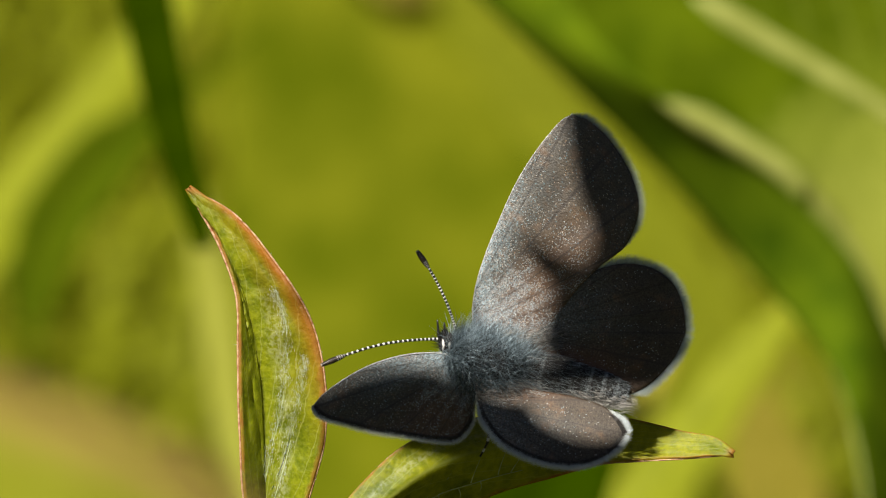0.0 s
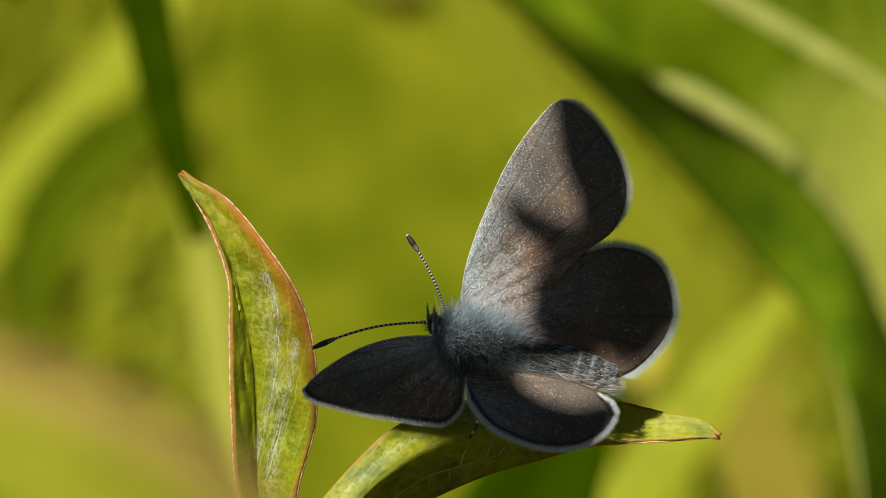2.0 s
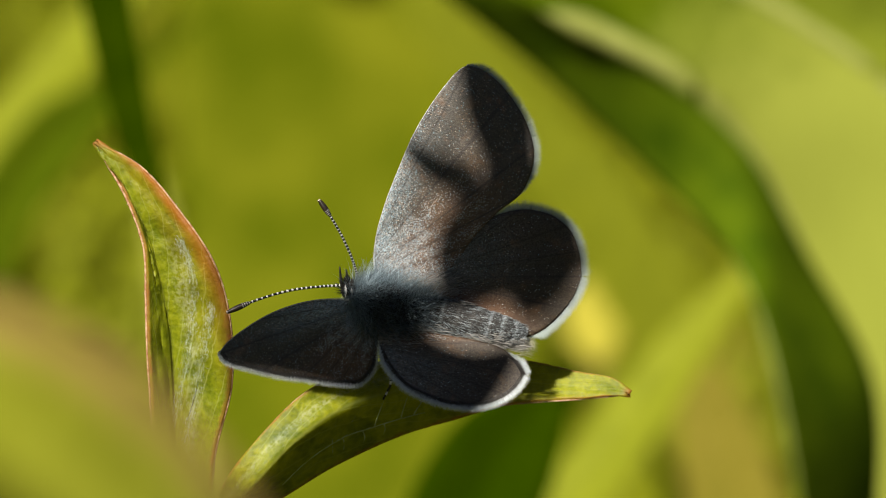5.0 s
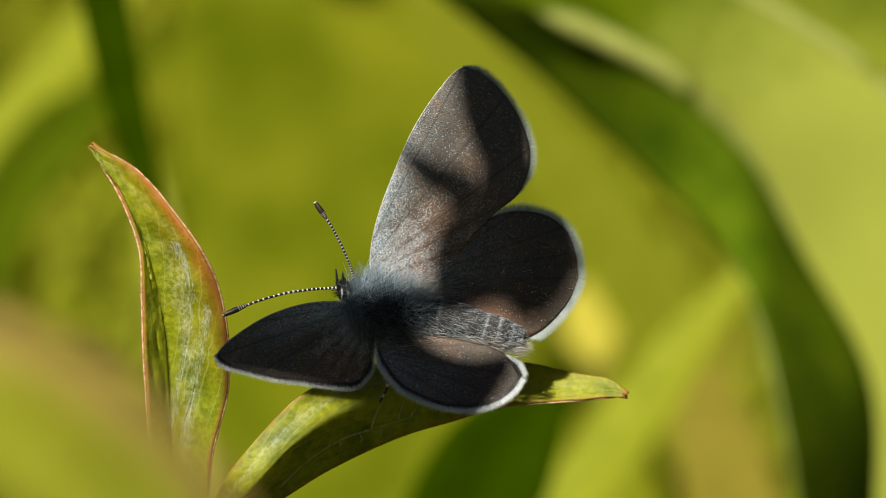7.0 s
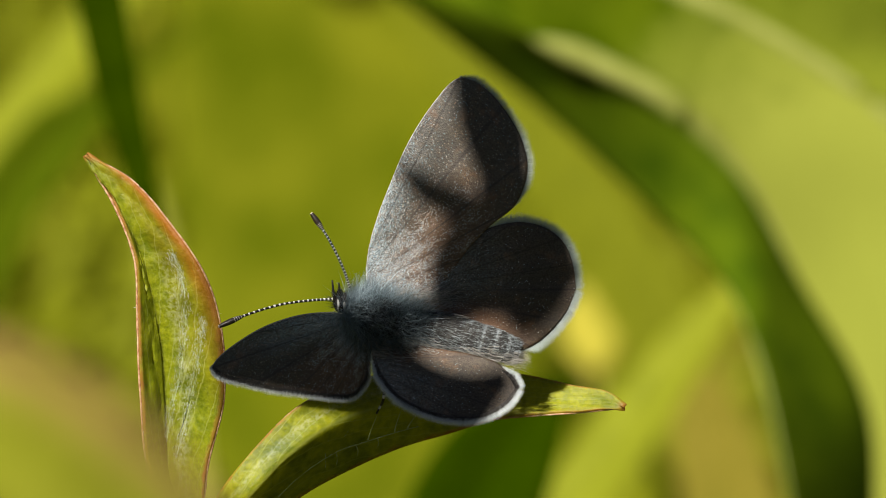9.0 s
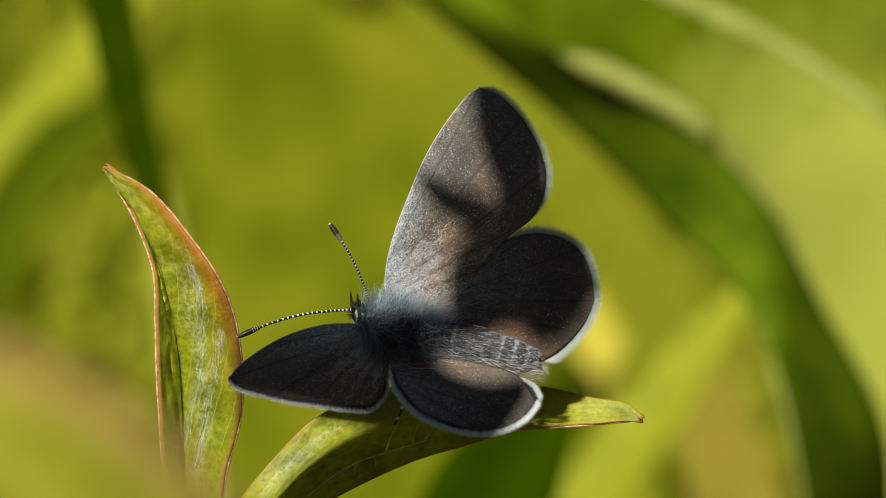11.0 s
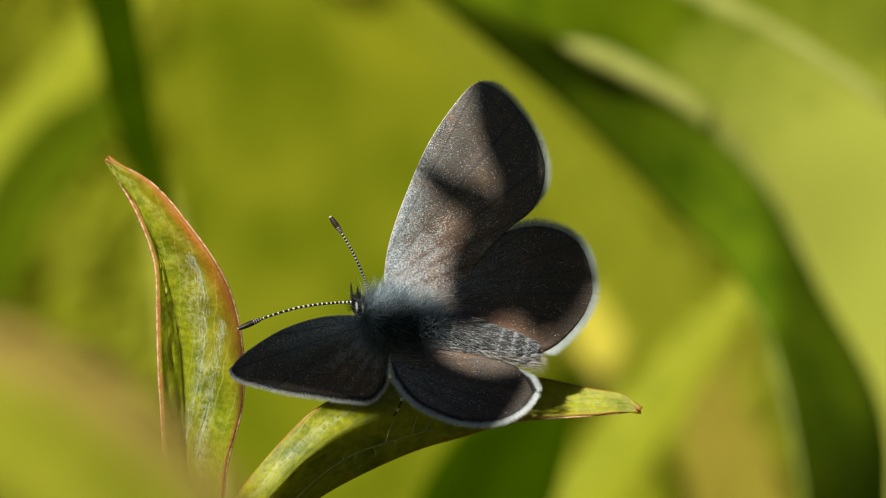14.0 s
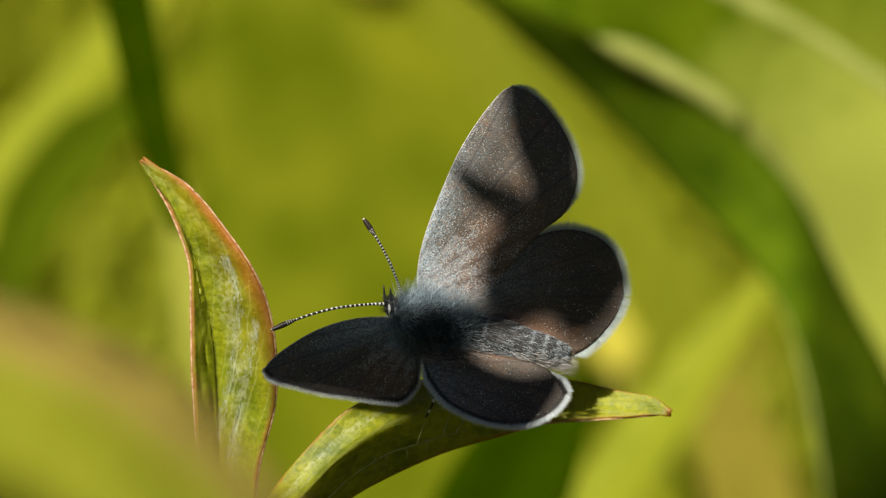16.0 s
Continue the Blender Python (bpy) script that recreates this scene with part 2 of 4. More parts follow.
def wing_material(name, dust, rare, low, high, gloss, lines, rear):
    """Brown wing scales with pale specks, radiating veins and a blue-grey dusting from the root outward."""
    n = Nodes(name)
    where = n.coords()
    s, t, _ = n.split(n.coords((1, 1, 1), "UV"))
    angle = n.math("ARCTAN2", t, s)
    reach = n.math("SQRT", n.math("ADD", n.math("MULTIPLY", s, s), n.math("MULTIPLY", t, t)))
    big = n.noise(where, 0.7, 4)
    fine = n.noise(where, 14.0, 3, 0.7)
    colour = n.mix(n.ramp(big, (0.35, 0.0), (0.65, 1.0)), low, high)
    colour = n.mix(n.ramp(fine, (0.38, 0.9), (0.62, 0.0)), colour, (0.020, 0.014, 0.010))
    colour = n.mix(n.ramp(n.noise(where, 1.3, 5), (0.55, 0.0), (0.72, 0.35)), colour, (0.17, 0.085, 0.035))
    copper = n.math("MULTIPLY", n.ramp(angle, (0.25, 0.0), (0.6, rear)), n.ramp(reach, (0.55, 1.0), (0.9, 0.0)))
    colour = n.mix(copper, colour, (0.21, 0.085, 0.035))
    # single pale scales in rows, thinning out towards the rim
    polar = n.node("ShaderNodeCombineXYZ")
    n.put(n.math("MULTIPLY", reach, 190.0), polar.inputs[0])
    n.put(n.math("MULTIPLY", angle, 96.0), polar.inputs[1])
    near = n.cells(polar.outputs[0], 1.0)
    pick, hue, _ = n.split(n.cells(polar.outputs[0], 1.0, "Color"))
    thin = n.math("ADD", n.ramp(reach, (0.15, 0.0), (0.75, 0.36)), n.math("MULTIPLY", n.math("SUBTRACT", n.noise(where, 1.1, 3), 0.5), 0.5))
    pale = n.math("MULTIPLY", n.ramp(near, (0.24, 1.0), (0.42, 0.0)), n.ramp(n.math("SUBTRACT", pick, thin), (rare, 0.0), (rare + 0.12, 1.0)))
    root = n.ramp(n.math("ADD", reach, n.math("MULTIPLY", n.math("SUBTRACT", n.noise(where, 1.6, 5), 0.5), 0.5)), (0.08, 1.0), (0.43, 0.0))
    # pale front-edge scales; the bluish sheen there is painted in as well
    costa = n.ramp(n.math("ADD", angle, n.math("MULTIPLY", n.math("SUBTRACT", fine, 0.5), 0.35)), (0.02, 1.0), (0.27, 0.0))
    costa = n.math("MULTIPLY", costa, n.ramp(reach, (0.2, 1.0), (0.78, 0.08)))
    veil = n.math("MULTIPLY", n.math("MAXIMUM", root, costa), dust)
    tint = n.ramp(hue, (0.0, (0.50, 0.27, 0.13)), (0.3, (0.62, 0.55, 0.43)), (0.55, (0.50, 0.56, 0.58)), (0.8, (0.22, 0.52, 0.62)), (1.0, (0.55, 0.62, 0.70)))
    cover = n.math("MULTIPLY", n.ramp(fine, (0.36, 0.2), (0.62, 1.0)), n.ramp(pick, (0.15, 0.2), (0.6, 1.0)))
    colour = n.mix(n.math("MULTIPLY", veil, cover), colour, n.mix(0.6, tint, (0.46, 0.62, 0.72)))
    colour = n.mix(n.math("MULTIPLY", pale, 0.38), colour, tint)
    wave = n.math("SINE", n.math("ADD", n.math("MULTIPLY", n.math("ADD", angle, 0.1), 33.0), n.math("SINE", n.math("MULTIPLY", angle, 9.0))))
    vein = n.ramp(wave, (0.955, 0.0), (1.0, 1.0))
    colour = n.mix(n.math("MULTIPLY", vein, lines), colour, (0.014, 0.011, 0.010))
    height = n.math("ADD", n.math("MULTIPLY", wave, 0.2), n.math("ADD", fine, n.math("MULTIPLY", near, 0.7)))
    return n.finish(colour, 0.48, n.bump(height, 0.4, 0.00005), (0.03, 0.02, 0.012), 0.03, gloss, 0.0)


MAT["forewing"] = wing_material("forewing_scales", 1.0, 0.42, (0.055, 0.052, 0.044), (0.092, 0.072, 0.049), 0.45, 0.6, 0.22)
MAT["hindwing"] = wing_material("hindwing_scales", 0.25, 0.66, (0.058, 0.048, 0.035), (0.092, 0.068, 0.046), 0.25, 0.45, 0.42)


def hair_material(name, low, high, rough=0.45, dark=0.0):
    n = Nodes(name)
    info = n.node("ShaderNodeNewGeometry").outputs["Random Per Island"]
    return n.finish(n.mix(n.ramp(info, (dark, 0.0), (1.0, 1.0)), low, high), rough, None, tuple(c * 0.8 for c in high), 0.3)


def scale_material():
    """Single loose wing scales: white, pale blue, teal and copper."""
    n = Nodes("pale_scales")
    pick = n.node("ShaderNodeNewGeometry").outputs["Random Per Island"]
    tint = n.ramp(pick, (0.0, (0.42, 0.24, 0.14)), (0.2, (0.60, 0.50, 0.40)), (0.45, (0.48, 0.52, 0.53)), (0.7, (0.26, 0.46, 0.56)), (0.88, (0.52, 0.58, 0.62)), (1.0, (0.72, 0.75, 0.76)))
    return n.finish(tint, 0.4, None, (0.3, 0.3, 0.3), 0.1, 0.6)


MAT["pale_scales"] = scale_material()
MAT["fringe"] = hair_material("fringe_hair", (0.42, 0.45, 0.45), (0.86, 0.90, 0.90))
# Greyer fringe copy: the light passing through the hairs is painted in.
MAT["grey_fringe"] = hair_material("grey_fringe_hair", (0.30, 0.35, 0.33), (0.68, 0.75, 0.72))
MAT["fringe_base"] = hair_material("fringe_base_hair", (0.03, 0.026, 0.024), (0.12, 0.11, 0.10))
MAT["fur"] = hair_material("thorax_fur", (0.010, 0.014, 0.018), (0.50, 0.62, 0.68), 0.4, 0.22)
# Dark copy of the fur; the back's shade is partly painted in.
MAT["shaded_fur"] = hair_material("shaded_fur", (0.005, 0.007, 0.008), (0.24, 0.31, 0.35), 0.4, 0.5)
MAT["belly_fur"] = hair_material("abdomen_hair", (0.03, 0.03, 0.03), (0.50, 0.57, 0.60), 0.45, 0.2)
MAT["brown_fur"] = hair_material("wing_root_hair", (0.04, 0.037, 0.034), (0.44, 0.42, 0.38))
MAT["tail_fur"] = hair_material("tail_hair", (0.35, 0.32, 0.22), (0.75, 0.72, 0.55))
MAT["body_scales"] = hair_material("abdomen_scales", (0.05, 0.05, 0.05), (0.50, 0.55, 0.58))
MAT["leaf_fuzz"] = hair_material("leaf_fuzz", (0.42, 0.46, 0.34), (0.74, 0.76, 0.68))


def plain_material(name, low, high, scale, rough=0.4):
    n = Nodes(name)
    where = n.coords()
    value = n.noise(where, scale, 4, 0.65)
    return n.finish(n.mix(n.ramp(value, (0.35, 0.0), (0.65, 1.0)), low, high), rough, n.bump(value, 0.4, 0.00005))


MAT["leaf_vein"] = plain_material("leaf_vein", (0.30, 0.36, 0.10), (0.48, 0.50, 0.24), 6.0, 0.5)
MAT["leaf_dark_line"] = plain_material("leaf_dark_line", (0.03, 0.05, 0.004), (0.06, 0.08, 0.006), 6.0, 0.6)
MAT["leaf_edge"] = plain_material("leaf_edge", (0.24, 0.09, 0.035), (0.50, 0.33, 0.19), 5.0, 0.6)
MAT["black"] = plain_material("black_chitin", (0.005, 0.005, 0.005), (0.014, 0.012, 0.011), 8.0, 0.35)
MAT["white"] = plain_material("white_scales", (0.42, 0.42, 0.40), (0.62, 0.62, 0.60), 20.0, 0.6)
MAT["club"] = plain_material("club_brown", (0.007, 0.006, 0.005), (0.025, 0.014, 0.009), 8.0, 0.4)
MAT["tip"] = plain_material("club_tip", (0.30, 0.22, 0.17), (0.5, 0.42, 0.36), 10.0, 0.5)
MAT["costa"] = plain_material("costa_scales", (0.16, 0.15, 0.14), (0.50, 0.50, 0.50), 12.0, 0.5)
MAT["eye"] = plain_material("eye_black", (0.008, 0.007, 0.006), (0.02, 0.016, 0.014), 16.0, 0.12)
MAT["body"] = plain_material("body_scales", (0.008, 0.008, 0.008), (0.03, 0.027, 0.024), 9.0, 0.95)
MAT["band"] = plain_material("abdomen_band", (0.02, 0.02, 0.02), (0.06, 0.056, 0.05), 14.0, 0.95)


# ---- builders ----
def spline(points, n):
    """n points along a smooth curve through the given ones, with no overshoot where they lie unevenly."""
    p = np.array([tuple(q) for q in points], dtype=float)
    gap = np.maximum(np.linalg.norm(np.diff(p, axis=0), axis=1), 1e-6) ** 0.5
    knot = np.concatenate(([0.0], np.cumsum(gap)))
    slope = np.diff(p, axis=0) / gap[:, None]
    tangent = np.empty_like(p)
    tangent[0], tangent[-1] = slope[0], slope[-1]
    tangent[1:-1] = (slope[:-1] * gap[1:, None] + slope[1:] * gap[:-1, None]) / (gap[1:] + gap[:-1])[:, None]
    out = []
    # even steps from given point to given point
    for x in np.linspace(0, len(p) - 1, n):
        k = min(int(x), len(p) - 2)
        h, f = gap[k], x - k
        a, c = p[k], p[k + 1]
        q = (2 * f ** 3 - 3 * f * f + 1) * a + (f ** 3 - 2 * f * f + f) * h * tangent[k] + (3 * f * f - 2 * f ** 3) * c + (f ** 3 - f * f) * h * tangent[k + 1]
        out.append(Vector(q))
    return out


def thing(name, label, category, origin=(0, 0, 0), group="", kind=""):
    ob = new(name)
    ob.empty_display_size = 0.002
    ob.matrix_world = BASE @ Matrix.Translation(Vector(origin) * 0.001)
    ob["origin_mm"] = origin
    return tagged(ob, label, category, group, kind)


def part(name, verts, faces, material, parent, label="", uv=None, smooth=True, slots=None, kind=""):
    """One mesh under a thing or a part; verts in millimetres of the common frame."""
    root = parent
    while root.parent:
        root = root.parent
    o = Vector(root["origin_mm"])
    mesh = bpy.data.meshes.new(name)
    mesh.from_pydata([(Vector(v) - o) * 0.001 for v in verts], [], faces)
    for m in (material if isinstance(material, list) else [material]):
        mesh.materials.append(m)
    if smooth:
        mesh.polygons.foreach_set("use_smooth", [True] * len(mesh.polygons))
    if slots:
        mesh.polygons.foreach_set("material_index", slots)
    if uv is not None:
        layer = mesh.uv_layers.new(name="map")
        loops = np.empty(len(mesh.loops), dtype=np.int32)
        mesh.loops.foreach_get("vertex_index", loops)
        layer.data.foreach_set("uv", np.array(uv, dtype=np.float32)[loops].ravel())
    mesh.validate()
    ob = new(name, mesh)
    ob.parent = parent
    return tagged(ob, label, kind=kind)


def sheet(grid, thickness):
    """A closed thin body from a grid of points: verts and faces, the front grid first."""
    n, m = len(grid), len(grid[0])
    p = np.array([[tuple(q) for q in row] for row in grid])
    du, dv = np.gradient(p, axis=0), np.gradient(p, axis=1)
    nor = np.cross(du, dv)
    length = np.linalg.norm(nor, axis=2, keepdims=True)
    nor = nor / np.maximum(length, 1e-9)
    back = p - nor * thickness
    verts = [tuple(v) for v in p.reshape(-1, 3)] + [tuple(v) for v in back.reshape(-1, 3)]
    faces, k = [], n * m
    for i in range(n - 1):
        for j in range(m - 1):
            a, b, c, d = i * m + j, i * m + j + 1, (i + 1) * m + j + 1, (i + 1) * m + j
            faces += [(a, d, c, b), (k + a, k + b, k + c, k + d)]
    for i in range(n - 1):
        for j, flip in ((0, False), (m - 1, True)):
            a, d = i * m + j, (i + 1) * m + j
            f = (a, k + a, k + d, d)
            faces.append(f[::-1] if flip else f)
    for j in range(m - 1):
        for i, flip in ((0, True), (n - 1, False)):
            a, b = i * m + j, i * m + j + 1
            f = (a, k + a, k + b, b)
            faces.append(f[::-1] if flip else f)
    return verts, faces


def blade(name, parent, material, mid, width, lift=0.12, turn=0.0, thickness=0.25, n=40, m=9, wave=0.0, taper=(0.5, 1.0), seed=0, label="", face=(0, 0, 1), profile=None):
    """A grass-like blade along mid: folded a little at its rib, tapering to the tip, turned about its length by so many degrees."""
    line = spline(mid, n)
    rng = random.Random(seed)
    phase = rng.uniform(0, 6)
    grid, uv = [], []
    for i, c in enumerate(line):
        f = i / (n - 1)
        ahead = (line[min(i + 1, n - 1)] - line[max(i - 1, 0)]).normalized()
        across = ahead.cross(Vector(face)).normalized()
        across = Matrix.Rotation(radians(turn[0] + (turn[1] - turn[0]) * f if isinstance(turn, tuple) else turn), 3, ahead) @ across
        up = across.cross(ahead)
        w = width * (taper[0] + (1 - taper[0]) * min(1, f / 0.35)) * (1 if f < 0.55 else max(0.02, 1 - ((f - 0.55) / 0.45) ** 2 * taper[1]))
        if profile:
            w = width * float(np.interp(f, [q[0] for q in profile], [q[1] for q in profile]))
        row = []
        for j in range(m):
            x = j / (m - 1) * 2 - 1
            row.append(c + across * (x * w / 2) + up * (abs(x) * w * lift + wave * math.sin(f * 14 + phase + x * 2) * abs(x)))
            uv.append((j / (m - 1), f))
        grid.append(row)
    verts, faces = sheet(grid, thickness)
    return part(name, verts, faces, material, parent, label, uv + uv)


def tube(line, radii, ring=10):
    verts, faces = [], []
    n = len(line)
    for i, c in enumerate(line):
        ahead = (line[min(i + 1, n - 1)] - line[max(i - 1, 0)]).normalized()
        a = ahead.orthogonal().normalized()
        b = ahead.cross(a)
        for j in range(ring):
            q = 2 * math.pi * j / ring
            verts.append(c + (a * math.cos(q) + b * math.sin(q)) * radii[i])
    for i in range(n - 1):
        for j in range(ring):
            a, b = i * ring + j, i * ring + (j + 1) % ring
            faces.append((a, b, b + ring, a + ring))
    faces.append(tuple(range(ring))[::-1])
    faces.append(tuple(range((n - 1) * ring, n * ring)))
    return verts, faces


def hairs(roots, steps=3):
    """Thin tapered hairs: (root, direction, length, width, droop vector)."""
    verts, faces = [], []
    for root, way, length, width, droop in roots:
        side = way.cross(Vector((random.uniform(-1, 1), random.uniform(-1, 1), random.uniform(-0.3, 1)))).normalized() * width / 2
        k = len(verts)
        for i in range(steps + 1):
            f = i / steps
            c = root + way * (length * f) + droop * (length * f * f)
            if i < steps:
                verts += [c - side * (1 - f * 0.6), c + side * (1 - f * 0.6)]
            else:
                verts.append(c)
        for i in range(steps - 1):
            a = k + i * 2
            faces.append((a, a + 1, a + 3, a + 2))
        a = k + (steps - 1) * 2
        faces.append((a, a + 1, a + 2))
    return verts, faces


# ---- ground ----
def ground():
    n = 60
    verts, faces = [], []
    for i in range(n + 1):
        for j in range(n + 1):
            x = math.copysign(abs((i / n * 2 - 1)) ** 4 * 400, i / n - 0.5)
            y = math.copysign(abs((j / n * 2 - 1)) ** 4 * 400, j / n - 0.5)
            near = math.exp(-(x * x + y * y) / 8)
            verts.append((x, y, 0.02 * near * (noise.noise(Vector((x * 6, y * 6, 0))) - 1.0)))
    for i in range(n):
        for j in range(n):
            a = i * (n + 1) + j
            faces.append((a, a + n + 1, a + n + 2, a + 1))
    mesh = bpy.data.meshes.new("ground")
    mesh.from_pydata(verts, [], faces)
    mesh.materials.append(MAT["soil"])
    mesh.polygons.foreach_set("use_smooth", [True] * len(mesh.polygons))
    tagged(new("ground", mesh), "olive mossy meadow soil under short grass", "ground", kind="structure")


ground()


def meadow():
    """Short grass on the ground behind and round the plant, far out of focus."""
    rng = random.Random(4)
    verts, faces, uv = [], [], []
    for blade_no in range(17000):
        x, y = rng.gauss(0, 0.22), rng.gauss(0.78, 0.2)
        if blade_no > 12500:
            x, y = rng.gauss(0, 1.0), rng.gauss(0.4, 1.0)
        h, lean, yaw, w = rng.uniform(0.02, 0.05), rng.uniform(0.2, 1.4), rng.uniform(0, 6.28), rng.uniform(0.0018, 0.004)
        side = Vector((math.cos(yaw + 1.57), math.sin(yaw + 1.57), 0)) * w
        k = len(verts)
        for i in range(4):
            f = i / 3
            c = Vector((x + math.cos(yaw) * lean * h * f * f, y + math.sin(yaw) * lean * h * f * f, -0.02 + h * f * (1 - 0.25 * lean * f)))
            verts += [c - side * (1 - f * 0.9), c + side * (1 - f * 0.9)]
            uv += [(0, f), (1, f)]
        for i in range(3):
            a = k + i * 2
            faces.append((a, a + 1, a + 3, a + 2))
    mesh = bpy.data.meshes.new("meadow_grass")
    mesh.from_pydata(verts, [], faces)
    layer = mesh.uv_layers.new(name="map")
    loops = np.empty(len(mesh.loops), dtype=np.int32)
    mesh.loops.foreach_get("vertex_index", loops)
    layer.data.foreach_set("uv", np.array(uv, dtype=np.float32)[loops].ravel())
    mesh.materials.append(MAT["short_grass"])
    tagged(new("meadow_grass", mesh), "short sunlit yellow-green meadow grass, out of focus", "grass", kind="stuff")


meadow()
K = 0.02614
SPREAD = 1.25


def far(x, y, r):
    """A point at r times the butterfly's distance, x and y steps of its plane's picture."""
    if r > 1.45:
        r = 1 + (r - 1) * SPREAD
    return ((x - 784) * K * r, (441 - y) * K * r, -(r - 1) * DIST)


def px(x, y, w=0.0):
    return Vector(((x - 784) * K * (1 - w / DIST), (441 - y) * K * (1 - w / DIST), w))


# ---- the young plant that the butterfly sits on ----
PLANT_FOOT = (-6.6, -15.2, -3.0)


def edged_leaf(name, parent, left, rib, right, material, thickness=0.16, n=70, m=21, dip=0.0, curl=0.0, label="", rough=1.0):
    """A leaf between two edges with its rib between them; the rib lies deeper by dip, the edges curl over."""
    a, b, c = spline(left, n), spline(rib, n), spline(right, n)
    grid, uv = [], []
    for i in range(n):
        row = []
        f = i / (n - 1)
        for j in range(m):
            x = j / (m - 1) * 2 - 1
            side = a[i] if x < 0 else c[i]
            q = abs(x)
            p = b[i].lerp(side, q)
            belly = q * (1 - q) * (side - b[i]).length
            ripple = 0.05 * math.sin(f * 46 - q * 5) * q * (1 - q) * 4
            fine = 0.26 * noise.noise(Vector((x * 3, f * 16, len(label)))) + 0.07 * noise.noise(Vector((x * 9, f * 44, 3)))
            fine *= rough * min(1.0, (side - b[i]).length / 2.2) * (1 - q ** 3) * min(1.0, q * 3)
            ripple *= min(1.0, (a[i] - c[i]).length / 3.0)
            p = p + Vector((0, 0, -dip * belly + ripple * 0.6 + fine - curl * max(0, q - 0.86) * 7))
            row.append(p)
            uv.append((j / (m - 1), f))
        grid.append(row)
    verts, faces = sheet(grid, thickness)
    ob = part(name, verts, faces, material, parent, label, uv + uv)
    return ob, grid


def rims(grid, parent, radius):
    """A thin rolled edge along both sides of a leaf."""
    for j in (0, -1):
        line = [row[j] for row in grid[2:-1]]
        k = len(line)
        v, f = tube(line, [radius * min(1, i / 6 + 0.2, (k - 1 - i) / 6 + 0.25) * (1 + 0.45 * noise.noise(Vector((i * 0.45, j, 5)))) for i in range(k)], 8)
        part("rim", v, f, MAT["leaf_edge"], parent, "thin rolled reddish edge")


def fuzz(grid, parent, count, seed, ridge, name="hair"):
    rng = random.Random(seed)
    roots = []
    for _ in range(count * 2):
        i = rng.randrange(3, len(grid) - 2)
        j = min(len(grid[0]) - 2, max(1, round((rng.gauss(ridge, 0.05) if rng.random() < 0.5 else rng.random()) * (len(grid[0]) - 1))))
        f, g = rng.random(), rng.random()
        p = grid[i][j].lerp(grid[i + 1][j], f).lerp(grid[i][j + 1], g * 0.9)
        way = (grid[i - 2][j] - grid[i + 1][j]).normalized() + Vector((rng.gauss(0, 0.25), rng.gauss(0, 0.25), rng.uniform(0.1, 0.6)))
        roots.append((p, way.normalized(), rng.uniform(0.10, 0.28), 0.009, Vector((0, -0.1, -0.15))))
    n, m = len(grid), len(grid[0])
    for _ in range(count):
        i = rng.randrange(2, n - 1)
        j = rng.choice([0, m - 1]) if rng.random() < 0.6 else rng.randrange(m)
        way = Vector((rng.uniform(-1, 1), rng.uniform(-0.6, 1), rng.uniform(-0.2, 1))).normalized()
        roots.append((grid[i][j], way, rng.uniform(0.06, 0.2), 0.008, Vector((0, -0.1, 0))))
    v, f = hairs(roots, 2)
    part(name, v, f, MAT["leaf_fuzz"], parent, "fine pale leaf hairs", kind="stuff")


def on_leaf(grid, points, n, lift):
    """A smooth line over a leaf's face along points given in the picture plane."""
    flat = [p for row in grid for p in row]
    seen = np.array([(784 + p.x / (K * (1 - p.z / DIST)), 441 - p.y / (K * (1 - p.z / DIST)), p.z) for p in flat])
    out = []
    for q in spline([Vector((x, y, 0)) for x, y in points], n):
        d = (seen[:, 0] - q.x) ** 2 + (seen[:, 1] - q.y) ** 2
        near = np.argsort(d)[:6]
        share = 1 / (d[near] + 4.0)
        w = float((seen[near, 2] * share).sum() / share.sum())
        out.append(px(q.x, q.y, w + lift))
    return out


def vein(grid, parent, points, radius, material, label, n=30, lift=0.17):
    line = on_leaf(grid, points, n, lift)
    v, f = tube(line, [radius * (1 - 0.75 * i / (n - 1)) for i in range(n)], 6)
    return part("vein", v, f, material, parent, label)


def vein_hairs(grid, parent, points, count, spread, seed):
    """Silvery hairs lying flat along a vein."""
    rng = random.Random(seed)
    line = on_leaf(grid, points, 60, 0.18)
    roots = []
    for _ in range(count):
        i = rng.randrange(1, 59)
        along = (line[i + 1] - line[i - 1]).normalized()
        off = Vector((rng.gauss(0, spread), rng.gauss(0, spread), rng.uniform(0, 0.08)))
        way = along * rng.choice((-1, 1)) + Vector((rng.gauss(0, 0.3), rng.gauss(0, 0.3), rng.uniform(0.0, 0.25)))
        roots.append((line[i] + off, way.normalized(), rng.uniform(0.10, 0.24), rng.uniform(0.005, 0.010), Vector((0, -0.1, -0.15))))
    v, f = hairs(roots, 2)
    part("hair", v, f, MAT["leaf_fuzz"], parent, "silvery hairs along the vein", kind="stuff")


